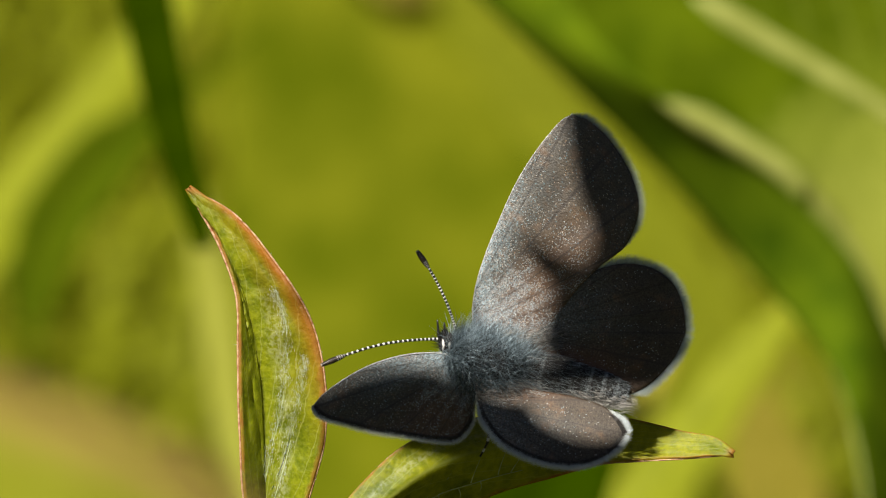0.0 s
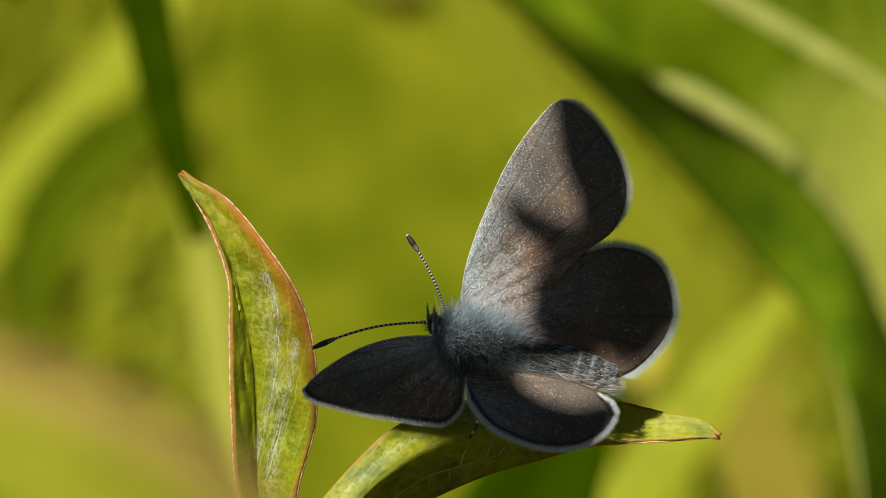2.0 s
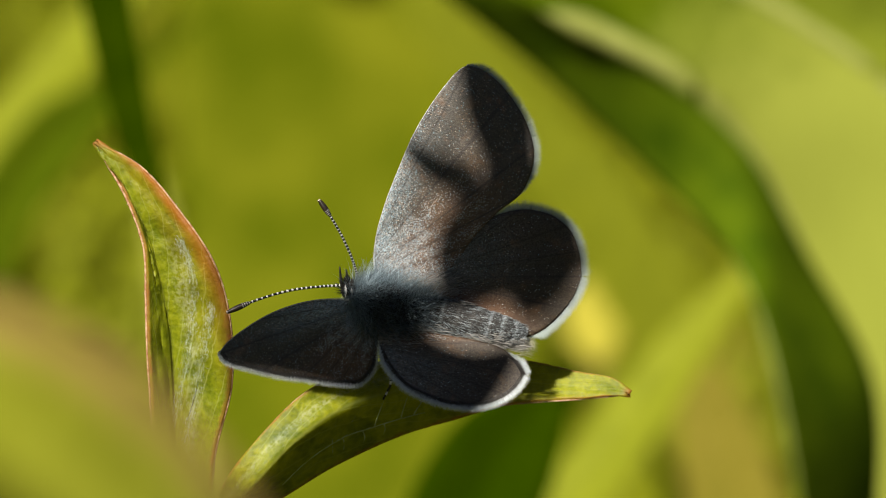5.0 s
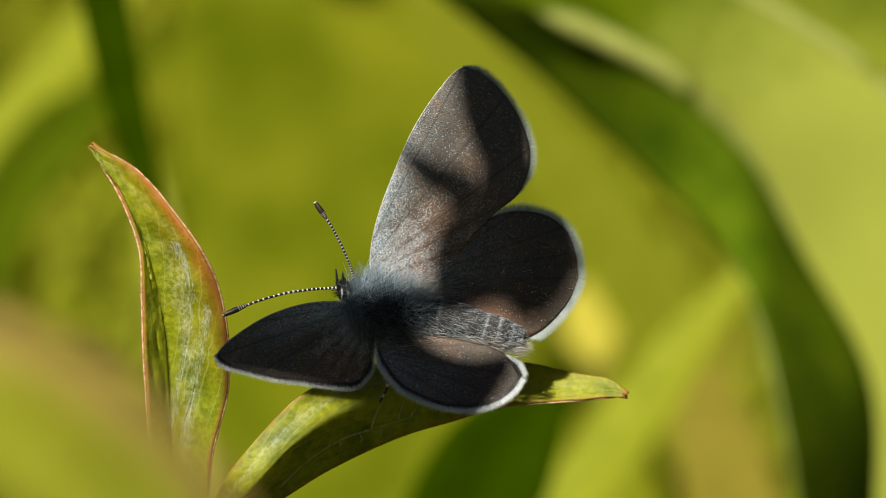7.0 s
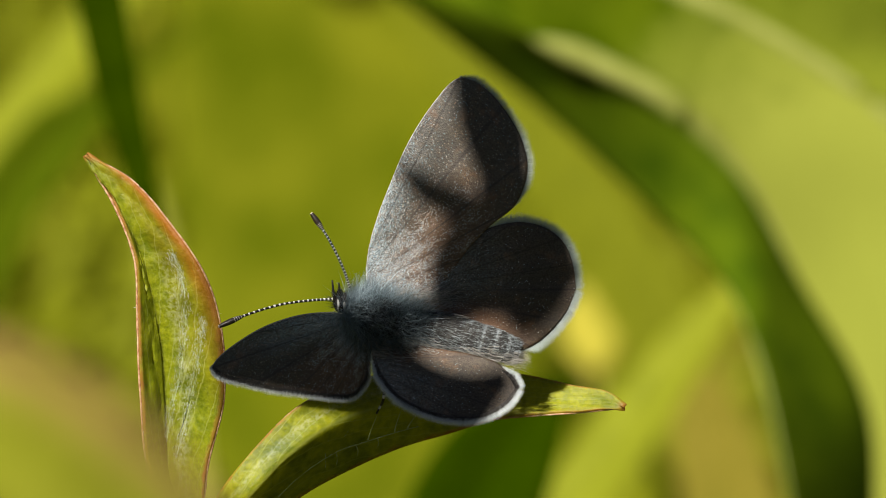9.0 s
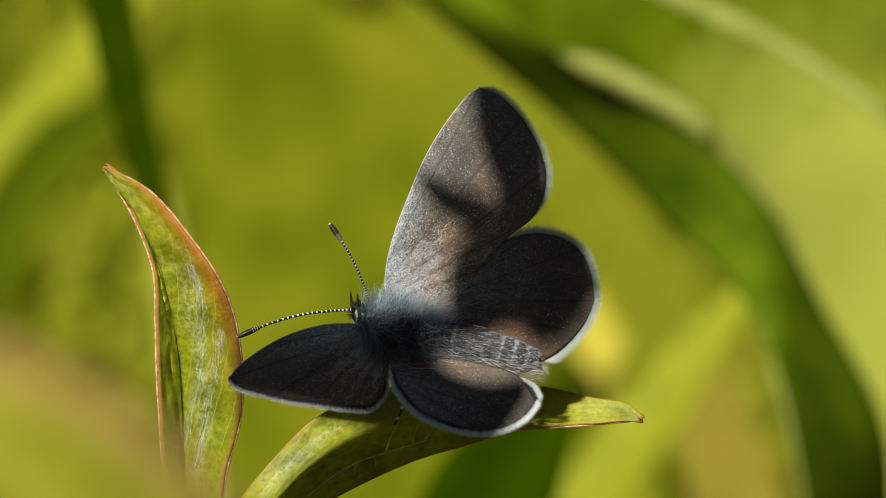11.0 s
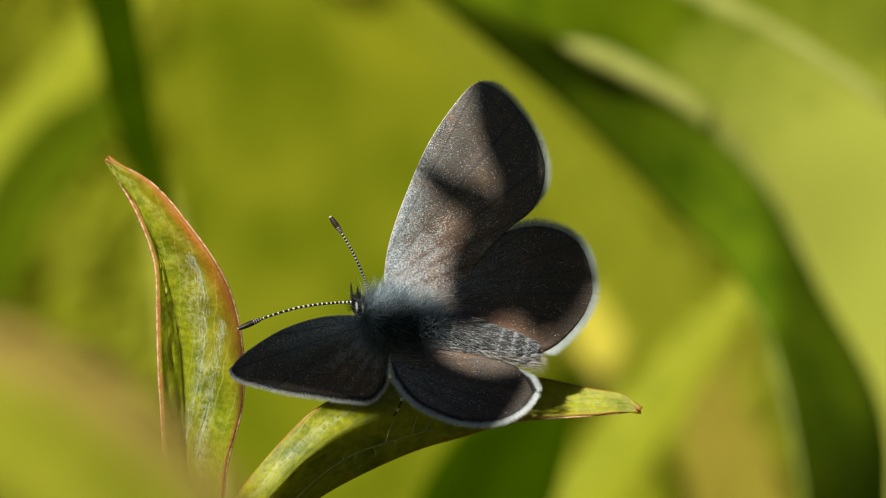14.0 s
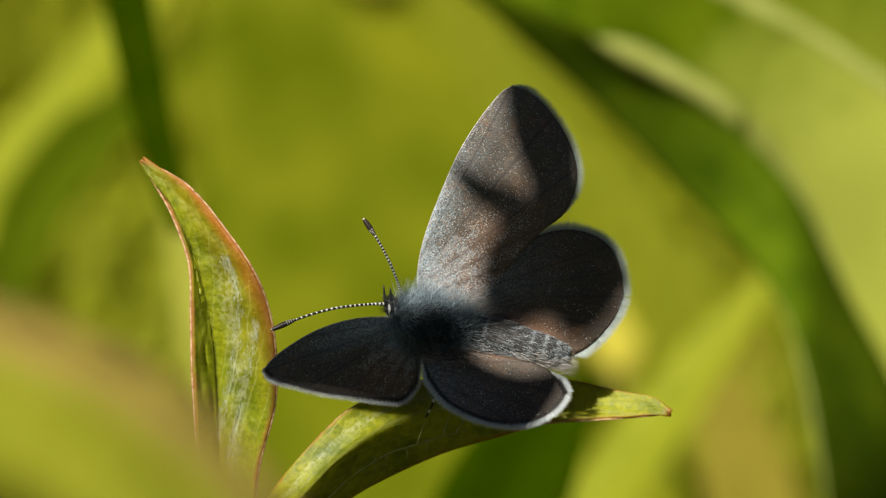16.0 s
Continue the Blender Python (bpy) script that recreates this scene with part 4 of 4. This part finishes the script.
    part("wing_root_hair", v, f, MAT["brown_fur"], ob, "long grey-brown hairs over the wing roots", kind="stuff")
    return ob


def line_at(points, f):
    return spline(points, 50)[min(49, int(f * 49))]


# ---- blades and leaves round it, out of focus ----
UP = BASE.to_3x3().inverted() @ Vector((0, 0, 1))


def foot_of(p):
    """The place on the soil under p."""
    return Vector(p) - UP * ((BASE @ (Vector(p) * 0.001)).z + 0.03) * 1000


def grass(label, material, mid, width, name="grass_plant", category="grass plant", group="", **more):
    mid = [Vector(p) for p in mid]
    foot = foot_of(mid[0])
    mid = [foot, foot.lerp(mid[0], 0.5)] + mid
    ob = thing(name, label, category, tuple(mid[0]), group)
    blade("blade", ob, material, mid, width, n=60, **more)
    line = spline(mid, 60)
    v, f = tube(line, [max(0.05, width * 0.045 * (1 - i / 62)) for i in range(60)], 6)
    part("midrib", v, f, material, ob)
    return ob


def leaf_stalk(ob, top, radius, material):
    foot = foot_of(top)
    line = spline([foot, foot.lerp(Vector(top), 0.5) + Vector((2, 0, -3)), Vector(top)], 24)
    v, f = tube(line, [radius] * 24, 10)
    part("stalk", v, f, material, ob, "plain green stalk")


def broad_leaf():
    """A broad ribbed leaf that arches over and droops, with pale raised ribs."""
    r = 1.5
    ob = thing("broad_leaf", "broad arching green leaf with pale ribs, out of focus", "leaf", far(1540, 1500, r))
    q = r + 0.009
    edge = spline([far(600, -260, q), far(840, -10, q), far(1010, 150, q), far(1180, 315, q), far(1335, 488, r + 0.004), far(1462, 640, r - 0.012), far(1516, 790, r - 0.03), far(1545, 1000, r - 0.035), far(1570, 1500, r - 0.01)], 90)
    rib = spline([far(900, -330, r), far(1020, 20, r), far(1160, 165, r - 0.01), far(1275, 232, r - 0.01), far(1405, 320, r - 0.01), far(1512, 452, r - 0.005), far(1600, 652, r), far(1705, 920, r), far(1600, 1500, r)], 90)
    rib2 = spline([far(1050, -430, r), far(1150, -60, r), far(1260, 15, r), far(1400, 98, r), far(1570, 200, r), far(1770, 360, r), far(1930, 580, r), far(2040, 900, r), far(1630, 1500, r)], 90)
    outer = spline([far(1200, -500, r), far(1500, -250, r), far(1700, -150, r), far(1900, 0, r), far(2000, 200, r), far(2150, 450, r), far(2200, 700, r), far(2200, 1000, r), far(1650, 1500, r)], 90)
    lines = [edge, rib, rib2, outer]
    # one leaf in three tones: shaded rim and sunlit blade are painted in
    for s, (name, material, label) in enumerate((("rim", "shaded_rim", "green folded rim, shade partly painted dark"), ("blade", "leaf_side", "green ribbed blade"), ("blade", "broad_leaf", "ribbed blade, sunlight painted pale green"))):
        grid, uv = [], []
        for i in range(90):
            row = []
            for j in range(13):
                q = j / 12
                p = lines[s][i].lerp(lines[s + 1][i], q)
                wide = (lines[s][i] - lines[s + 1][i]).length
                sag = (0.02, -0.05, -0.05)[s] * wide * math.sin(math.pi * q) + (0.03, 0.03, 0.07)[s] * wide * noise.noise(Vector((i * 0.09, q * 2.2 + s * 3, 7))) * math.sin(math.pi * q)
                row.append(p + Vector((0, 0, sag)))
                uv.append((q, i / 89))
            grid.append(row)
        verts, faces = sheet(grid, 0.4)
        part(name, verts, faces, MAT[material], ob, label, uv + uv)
    for k, line in ((0, rib), (1, rib2)):
        start = (21, 15)[k]
        tail = line[start:82]
        count = len(tail)
        v, f = tube([p + Vector((0, 0, -0.5)) for p in tail], [0.06 + (1.0, 1.1)[k] * min(1, i / 9) * max(0.0, 1 - i / count) ** 0.6 for i in range(count)], 10)
        part("rib", v, f, MAT["pale_rib"], ob, "pale raised rib, sunlight partly painted in")
    # the edge highlight, painted as a thin pale tube
    side = edge[56:84]
    v, f = tube(side, [0.10 * min(1, i / 10, (27 - i) / 6 + 0.1) + 0.02 for i in range(28)], 8)
    part("margin", v, f, MAT["pale_rib"], ob, "rolled margin, its edge highlight painted pale")
    leaf_stalk(ob, far(1600, 1500, r), 1.8, MAT["green_blade"])
    return ob


NEAR_R = 0.46


def near_leaf():
    """The blurred leaf that rises before the lens below the butterfly."""
    r = NEAR_R
    ob = thing("near_leaf", "yellow-green leaf with a reddish margin, blurred close to the lens", "leaf", far(300, 1500, r))
    top = [far(-500, 610, r), far(-250, 640, r), far(0, 700, r), far(170, 760, r), far(320, 832, r), far(440, 925, r), far(545, 1040, r), far(640, 1190, r), far(700, 1500, r)]
    mid = [far(-500, 850, r - 0.015), far(-250, 880, r - 0.015), far(-30, 940, r - 0.015), far(110, 1000, r - 0.015), far(230, 1070, r - 0.015), far(330, 1160, r - 0.015), far(430, 1260, r - 0.015), far(540, 1370, r - 0.01), far(690, 1500, r)]
    low = [far(-500, 1150, r), far(-250, 1180, r), far(-60, 1230, r), far(60, 1280, r), far(160, 1330, r), far(260, 1390, r), far(380, 1440, r), far(500, 1480, r), far(680, 1500, r)]
    edged_leaf("blade", ob, [Vector(p) for p in top], [Vector(p) for p in mid], [Vector(p) for p in low], MAT["red_margin_leaf"], 0.3, 60, 21, 0.06, 0.0)
    leaf_stalk(ob, far(690, 1500, r), 1.2, MAT["stalk"])
    return ob


PLANT = plant()
BUTTERFLY = butterfly()
BROAD = broad_leaf()
NEAR = near_leaf()

def smooth_leaf():
    """A large low leaf behind the butterfly, quite out of focus."""
    r = 2.7
    ob = thing("low_leaf", "large smooth olive-green leaf low in the meadow", "leaf", far(580, 1500, r))
    left = [far(600, 1500, r), far(480, 1000, r), far(425, 600, r), far(400, 300, r), far(400, 0, r), far(470, -330, r)]
    mid = [far(620, 1500, r), far(720, 1000, r), far(720, 600, r), far(640, 300, r), far(580, 0, r), far(520, -330, r)]
    right = [far(640, 1500, r), far(980, 1000, r), far(1060, 650, r), far(1010, 380, r), far(830, 80, r), far(560, -330, r)]
    edged_leaf("blade", ob, [Vector(p) for p in left], [Vector(p) for p in mid], [Vector(p) for p in right], MAT["smooth_leaf"], 0.4, 50, 15, 0.05, 0.0)
    line = spline(mid, 40)
    v, f = tube(line, [0.8 - 0.015 * i for i in range(40)], 8)
    part("midrib", v, f, MAT["smooth_leaf"], ob)
    leaf_stalk(ob, far(620, 1500, r), 1.2, MAT["stalk"])
    return ob


def sun_spot_tip():
    """A short rounded leaf on a thin stalk, a sunlit spot painted yellow."""
    ob = thing("sun_spot_leaf", "short rounded leaf, a sunlit spot painted bright yellow, out of focus", "leaf", far(1150, 680, 2.5))
    blade("blade", ob, MAT["sun_spot_leaf"], [far(1150, 690, 2.5), far(1146, 640, 2.5), far(1140, 590, 2.5), far(1136, 540, 2.5)], 8.5, lift=0.1, face=tuple(SUN_LOCAL), taper=(0.3, 0.75))
    leaf_stalk(ob, far(1150, 690, 2.5), 0.7, MAT["stalk"])


smooth_leaf()
# one stem as two blades: upper length painted shaded, lower painted sunlit
grass("arching grass stem, its shade painted dark green, out of focus", MAT["shaded_blade"], [far(-700, 700, 1.5), far(-620, 0, 1.5), far(-420, -700, 1.5), far(-60, -900, 1.5), far(150, -460, 1.5), far(240, -90, 1.5), far(298, 190, 1.5), far(335, 340, 1.5), far(362, 440, 1.5)], 4.3, lift=0.1, taper=(1.0, 0.7))
grass("grass blade, its sunlight painted pale green", MAT["sunlit_blade"], [far(480, 1500, 2.2), far(445, 1000, 2.2), far(408, 700, 2.2), far(366, 430, 2.2), far(345, 340, 2.2)], 4.6, group="blurred grass", lift=0.15, taper=(1.0, 0.6), face=tuple(SUN_LOCAL))
grass("arching green grass blade", MAT["arch_blade"], [far(140, 1400, 2.2), far(75, 800, 2.2), far(60, 540, 2.2), far(95, 400, 2.2), far(190, 275, 2.2), far(310, 180, 2.2), far(450, 60, 2.2)], 8.0, group="blurred grass", lift=0.15, profile=((0, 0.1), (0.46, 0.12), (0.52, 0.8), (0.62, 1.0), (0.75, 1.0), (0.86, 0.35), (1.0, 0.05)))
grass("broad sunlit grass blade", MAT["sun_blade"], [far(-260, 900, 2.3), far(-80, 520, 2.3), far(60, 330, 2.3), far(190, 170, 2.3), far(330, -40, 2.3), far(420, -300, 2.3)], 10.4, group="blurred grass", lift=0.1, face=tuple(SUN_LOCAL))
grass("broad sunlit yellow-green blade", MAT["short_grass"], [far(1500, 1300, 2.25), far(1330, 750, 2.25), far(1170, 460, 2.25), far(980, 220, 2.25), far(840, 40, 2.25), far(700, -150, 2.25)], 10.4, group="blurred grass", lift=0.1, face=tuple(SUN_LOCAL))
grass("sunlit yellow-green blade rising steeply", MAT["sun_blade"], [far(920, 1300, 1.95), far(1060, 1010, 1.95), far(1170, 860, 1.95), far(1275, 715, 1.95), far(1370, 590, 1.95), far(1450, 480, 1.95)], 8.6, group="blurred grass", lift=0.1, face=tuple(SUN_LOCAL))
sun_spot_tip()
grass("leaf with its shade painted dark green", MAT["shade_leaf"], [far(830, 1300, 1.6), far(905, 1000, 1.6), far(975, 860, 1.6), far(1040, 775, 1.6), far(1110, 700, 1.6)], 10.4, group="blurred grass", lift=0.1)
grass("withered brown leaf tip", MAT["dry_leaf"], [far(480, -460, 2.692), far(530, -260, 2.692), far(600, -125, 2.692), far(685, -45, 2.692), far(760, -5, 2.692)], 7.0, "dry_leaf", "leaf", lift=0.02, face=tuple(SUN_LOCAL), profile=((0, 0.05), (0.5, 0.05), (0.66, 1.0), (0.88, 1.0), (1.0, 0.15)))
grass("olive-brown withered leaf, out of focus", MAT["dry_leaf"], [far(1350, 1300, 3.0), far(1335, 1000, 3.0), far(1325, 830, 3.0), far(1350, 690, 3.0), far(1370, 600, 3.0)], 24.0, "dry_leaf", "leaf", lift=0.1, face=tuple(SUN_LOCAL))
grass("olive-green low grass blade", MAT["smooth_leaf"], [far(1225, 1300, 2.6), far(1190, 1000, 2.6), far(1170, 830, 2.6), far(1200, 690, 2.6)], 17.0, group="blurred grass", lift=0.1, face=tuple(SUN_LOCAL))
grass("withered brown leaf low in the grass", MAT["dry_leaf"], [far(1440, 1300, 2.08), far(1410, 1000, 2.08), far(1375, 850, 2.08), far(1345, 740, 2.08), far(1325, 630, 2.08)], 10.5, "dry_leaf", "leaf", lift=0.1, face=tuple(SUN_LOCAL))


# unseen leaves added sunward of the butterfly, outlined to shade parts of its wings
def over(x, y, w, reach=120.0):
    return px(x, y, w) + SUN_LOCAL * reach


def overhang(label, outside, stem, left, right, material="thick_leaf"):
    """A leaf on a long thin stalk that bends over from outside."""
    foot = foot_of(outside)
    ob = thing("overhanging_leaf", label, "leaf", tuple(foot), "overhanging leaves")
    a, c = [over(*p) for p in left], [over(*p) for p in right]
    line = spline([foot, foot.lerp(Vector(outside), 0.6), Vector(outside)] + [over(*p) for p in stem] + [(a[0] + c[0]) / 2], 50)
    v, f = tube(line, [0.5 - 0.3 * i / 49 for i in range(50)], 8)
    part("stalk", v, f, MAT["stalk"], ob, "thin green stalk")
    n = 60
    a, c = spline(a, n), spline(c, n)
    grid = [[a[i].lerp(c[i], j / 10) + SUN_LOCAL * (0.4 * math.sin(j * 0.314)) for j in range(11)] for i in range(n)]
    v, f = sheet(grid, 0.2)
    part("blade", v, f, MAT[material], ob, uv=[(j / 10, i / (n - 1)) for i in range(n) for j in range(11)] * 2)
    return ob


OVER_WIDE = overhang("green leaf hanging over the butterfly", (80, 110, 75), [(1750, -200, 1), (1450, 80, 1)],
                     [(1060, 90, 2.0), (1000, 160, 1.8), (1008, 250, 1.4), (1025, 340, 1.1), (1062, 450, 0.6), (1005, 510, 0.3), (970, 560, 0.3), (968, 636, 0.4), (1035, 668, 0.4), (1104, 668, 0.5), (1116, 692, 0.6)],
                     [(1065, 90, 2.0), (1092, 190, 1.8), (1122, 262, 1.6), (1147, 340, 1.4), (1162, 440, 1.0), (1208, 492, 1.0), (1230, 545, 1.0), (1231, 605, 0.9), (1207, 655, 0.7), (1170, 690, 0.7), (1118, 700, 0.6)])
OVER_BODY = overhang("narrow green leaf hanging over the butterfly", (70, 120, 85), [(1750, 300, 1), (1350, 580, 1)],
                     [(1120, 640, 0.8), (1050, 632, 0.9), (985, 642, 1.1), (930, 660, 1.2)],
                     [(1120, 680, 0.9), (1050, 694, 1.2), (985, 694, 1.2), (932, 668, 1.2)])
OVER_TIP = overhang("narrow green leaf hanging over the butterfly", (95, 90, 80), [(1700, 500, 1), (1300, 540, 1)],
                    [(1075, 495, 0.3), (1000, 468, 0.3), (960, 446, 0.3), (928, 436, 0.3)],
                    [(1075, 560, 0.3), (1000, 530, 0.3), (955, 490, 0.3), (930, 440, 0.3)])
OVER_LOW = overhang("green leaf hanging low over the butterfly", (-75, 110, 75), [(560, 0, 3), (560, 400, 4)],
                    [(535, 702, 2.4), (600, 680, 1.9), (700, 659, 1.3), (780, 661, 0.8), (830, 680, 0.5), (858, 708, 0.6)],
                    [(530, 735, 2.4), (590, 768, 1.9), (705, 792, 1.3), (800, 810, 0.8), (850, 812, 0.8), (864, 715, 0.8)])
OVER_REAR = overhang("green leaf hanging low over the butterfly", (-60, 120, 80), [(620, -100, 3), (760, 300, 3), (800, 620, 2)],
                     [(862, 700, 1.0), (892, 706, 1.4), (930, 711, 1.6), (952, 741, 1.8), (990, 768, 2.0), (1042, 788, 2.0), (1120, 780, 2.0)],
                     [(826, 755, 1.6), (835, 880, 2.0), (915, 940, 2.3), (1000, 960, 2.4), (1060, 940, 2.4), (1096, 885, 2.3), (1122, 800, 2.2)])

OVER_EDGE = overhang("narrow green leaf hanging low over the butterfly", (-85, 100, 70), [(470, 0, 3), (480, 380, 4)],
                     [(530, 690, 2.4), (600, 652, 1.9), (690, 620, 1.3), (770, 614, 0.8), (815, 626, 0.5), (836, 650, 0.5)],
                     [(530, 715, 2.4), (600, 705, 1.9), (705, 695, 1.3), (780, 690, 0.8), (825, 695, 0.6), (838, 680, 0.6)])

# ---- what sways ----
def motions():
    sway = [
        (0.0, -0.00, 0.00, 0.00),
        (0.5, -0.38, 0.01, 0.38),
        (1.0, -0.77, 0.10, 0.45),
        (1.5, -0.08, 0.12, 0.23),
        (2.0, -0.24, 0.37, -0.02),
        (2.5, -1.18, 0.74, 0.38),
        (3.0, -0.91, 1.00, 0.48),
        (3.5, -0.65, 0.92, 0.21),
        (4.0, -1.19, 1.06, 0.34),
        (4.5, -1.65, 1.25, 0.47),
        (5.0, -2.37, 1.23, 0.76),
        (7.3, -2.46, 1.15, 0.98),
        (7.5, -2.39, 1.11, 0.94),
        (8.0, -2.60, 1.08, 0.98),
        (8.5, -2.56, 1.09, 0.96),
        (9.0, -2.53, 0.91, 0.91),
        (9.5, -2.19, 0.61, 0.76),
        (10.0, -2.00, 0.57, 0.69),
        (12.3, -2.22, 0.78, 0.94),
        (12.5, -1.97, 0.78, 0.77),
        (13.0, -1.95, 0.74, 0.59),
        (13.5, -2.44, 0.80, 0.82),
        (14.0, -2.11, 0.83, 0.74),
        (14.5, -1.56, 0.74, 0.56),
        (15.0, -1.71, 0.74, 0.59),
        (15.5, -1.50, 0.78, 0.40),
        (16.0, -1.32, 0.78, 0.38),
    ]
    for ob in (PLANT, BUTTERFLY):
        o = Matrix.Translation(Vector(ob["origin_mm"]) * 0.001)
        walk(ob, [(t, BASE @ Matrix.Translation((u * 0.001, v * 0.001, 0)) @ Matrix.Rotation(radians(a), 4, "Z") @ o) for t, u, v, a in sway])
    drift = [(0, 0, 0), (1.5, -10, -25), (2.5, -15, -60), (3.5, -10, -100), (5, -35, -85), (9, -30, -65), (12.5, -30, -75), (16, -25, -75)]
    settle = [(0, -30, -215), (0.7, -30, -205), (1.2, -20, -150), (1.8, -10, -50), (2.5, 0, -10), (3.5, 0, 0), (16, 0, 0)]
    slide = [(0, 0, 0), (1.5, -20, -10), (2.5, -50, -20), (3.5, -95, -38), (16, -90, -36)]
    for ob, rows_in, share in ((OVER_WIDE, drift, 0.4), (OVER_TIP, drift, 1.0), (OVER_LOW, drift, 0.15), (OVER_EDGE, settle, 1.0), (OVER_REAR, drift, 0.88), (OVER_BODY, slide, 1.0)):
        o = Vector(ob["origin_mm"])
        rows = []
        for t, u, v, a in sway:
            x = np.interp(t, [d[0] for d in rows_in], [d[1] for d in rows_in]) * K * share
            y = np.interp(t, [d[0] for d in rows_in], [d[2] for d in rows_in]) * K * share
            rows.append((t, BASE @ Matrix.Translation((o + Vector((u + x, v - y, 0))) * 0.001)))
        walk(ob, rows)
    lean = [
        (0.0, 0.00, -0.00),
        (0.5, -0.23, -0.02),
        (1.0, -1.30, 0.04),
        (1.5, -0.38, 0.66),
        (2.0, -0.04, 1.32),
        (2.5, -3.21, 3.27),
        (3.0, -2.38, 4.48),
        (3.5, -1.51, 4.18),
        (4.0, -2.78, 4.48),
        (4.5, -2.57, 5.59),
        (5.0, -5.03, 5.22),
        (7.5, -5.42, 5.20),
        (8.0, -6.39, 4.78),
        (8.5, -5.90, 4.42),
        (9.0, -5.73, 3.65),
        (9.5, -5.42, 2.85),
        (10.0, -4.23, 2.19),
        (12.5, -4.18, 3.70),
        (13.0, -4.31, 3.76),
        (13.5, -5.73, 3.78),
        (14.0, -4.18, 3.53),
        (14.5, -3.36, 3.67),
        (15.0, -3.33, 3.50),
        (15.5, -3.25, 3.82),
        (16.0, -2.68, 3.82),
    ]
    # the broad leaf swings about its foot, the near one shifts
    o = Vector(BROAD["origin_mm"])
    rise, aside = 56.7, -16.1
    rows = []
    for t, u, v in lean:
        q = -u / rise
        rows.append((t, BASE @ Matrix.Translation((o + Vector((0, v - q * aside, 0))) * 0.001) @ Matrix.Rotation(q, 4, "Z")))
    walk(BROAD, rows)
    o = Vector(NEAR["origin_mm"])
    walk(NEAR, [(t, BASE @ Matrix.Translation((o + Vector((u, v, 0)) * (NEAR_R / 0.57)) * 0.001)) for t, u, v in [
        (0.0, -0.00, -0.00),
        (0.5, -0.22, 0.17),
        (1.0, -0.44, 0.31),
        (1.5, -0.04, 0.16),
        (2.0, -0.13, 0.61),
        (2.5, -0.66, 1.37),
        (3.0, -0.51, 2.05),
        (3.5, -0.37, 1.90),
        (4.0, -0.66, 1.90),
        (4.5, -0.92, 1.91),
        (5.0, -1.32, 2.10),
        (7.5, -1.33, 1.62),
        (8.0, -1.45, 1.51),
        (8.5, -1.43, 1.48),
        (9.0, -1.42, 1.33),
        (9.5, -1.23, 1.07),
        (10.0, -1.12, 1.10),
        (12.5, -1.10, 1.39),
        (13.0, -1.08, 1.41),
        (13.5, -1.36, 1.56),
        (14.0, -1.17, 1.45),
        (14.5, -0.86, 1.50),
        (15.0, -0.95, 1.50),
        (15.5, -0.83, 1.50),
        (16.0, -0.73, 1.53),
    ]])


motions()
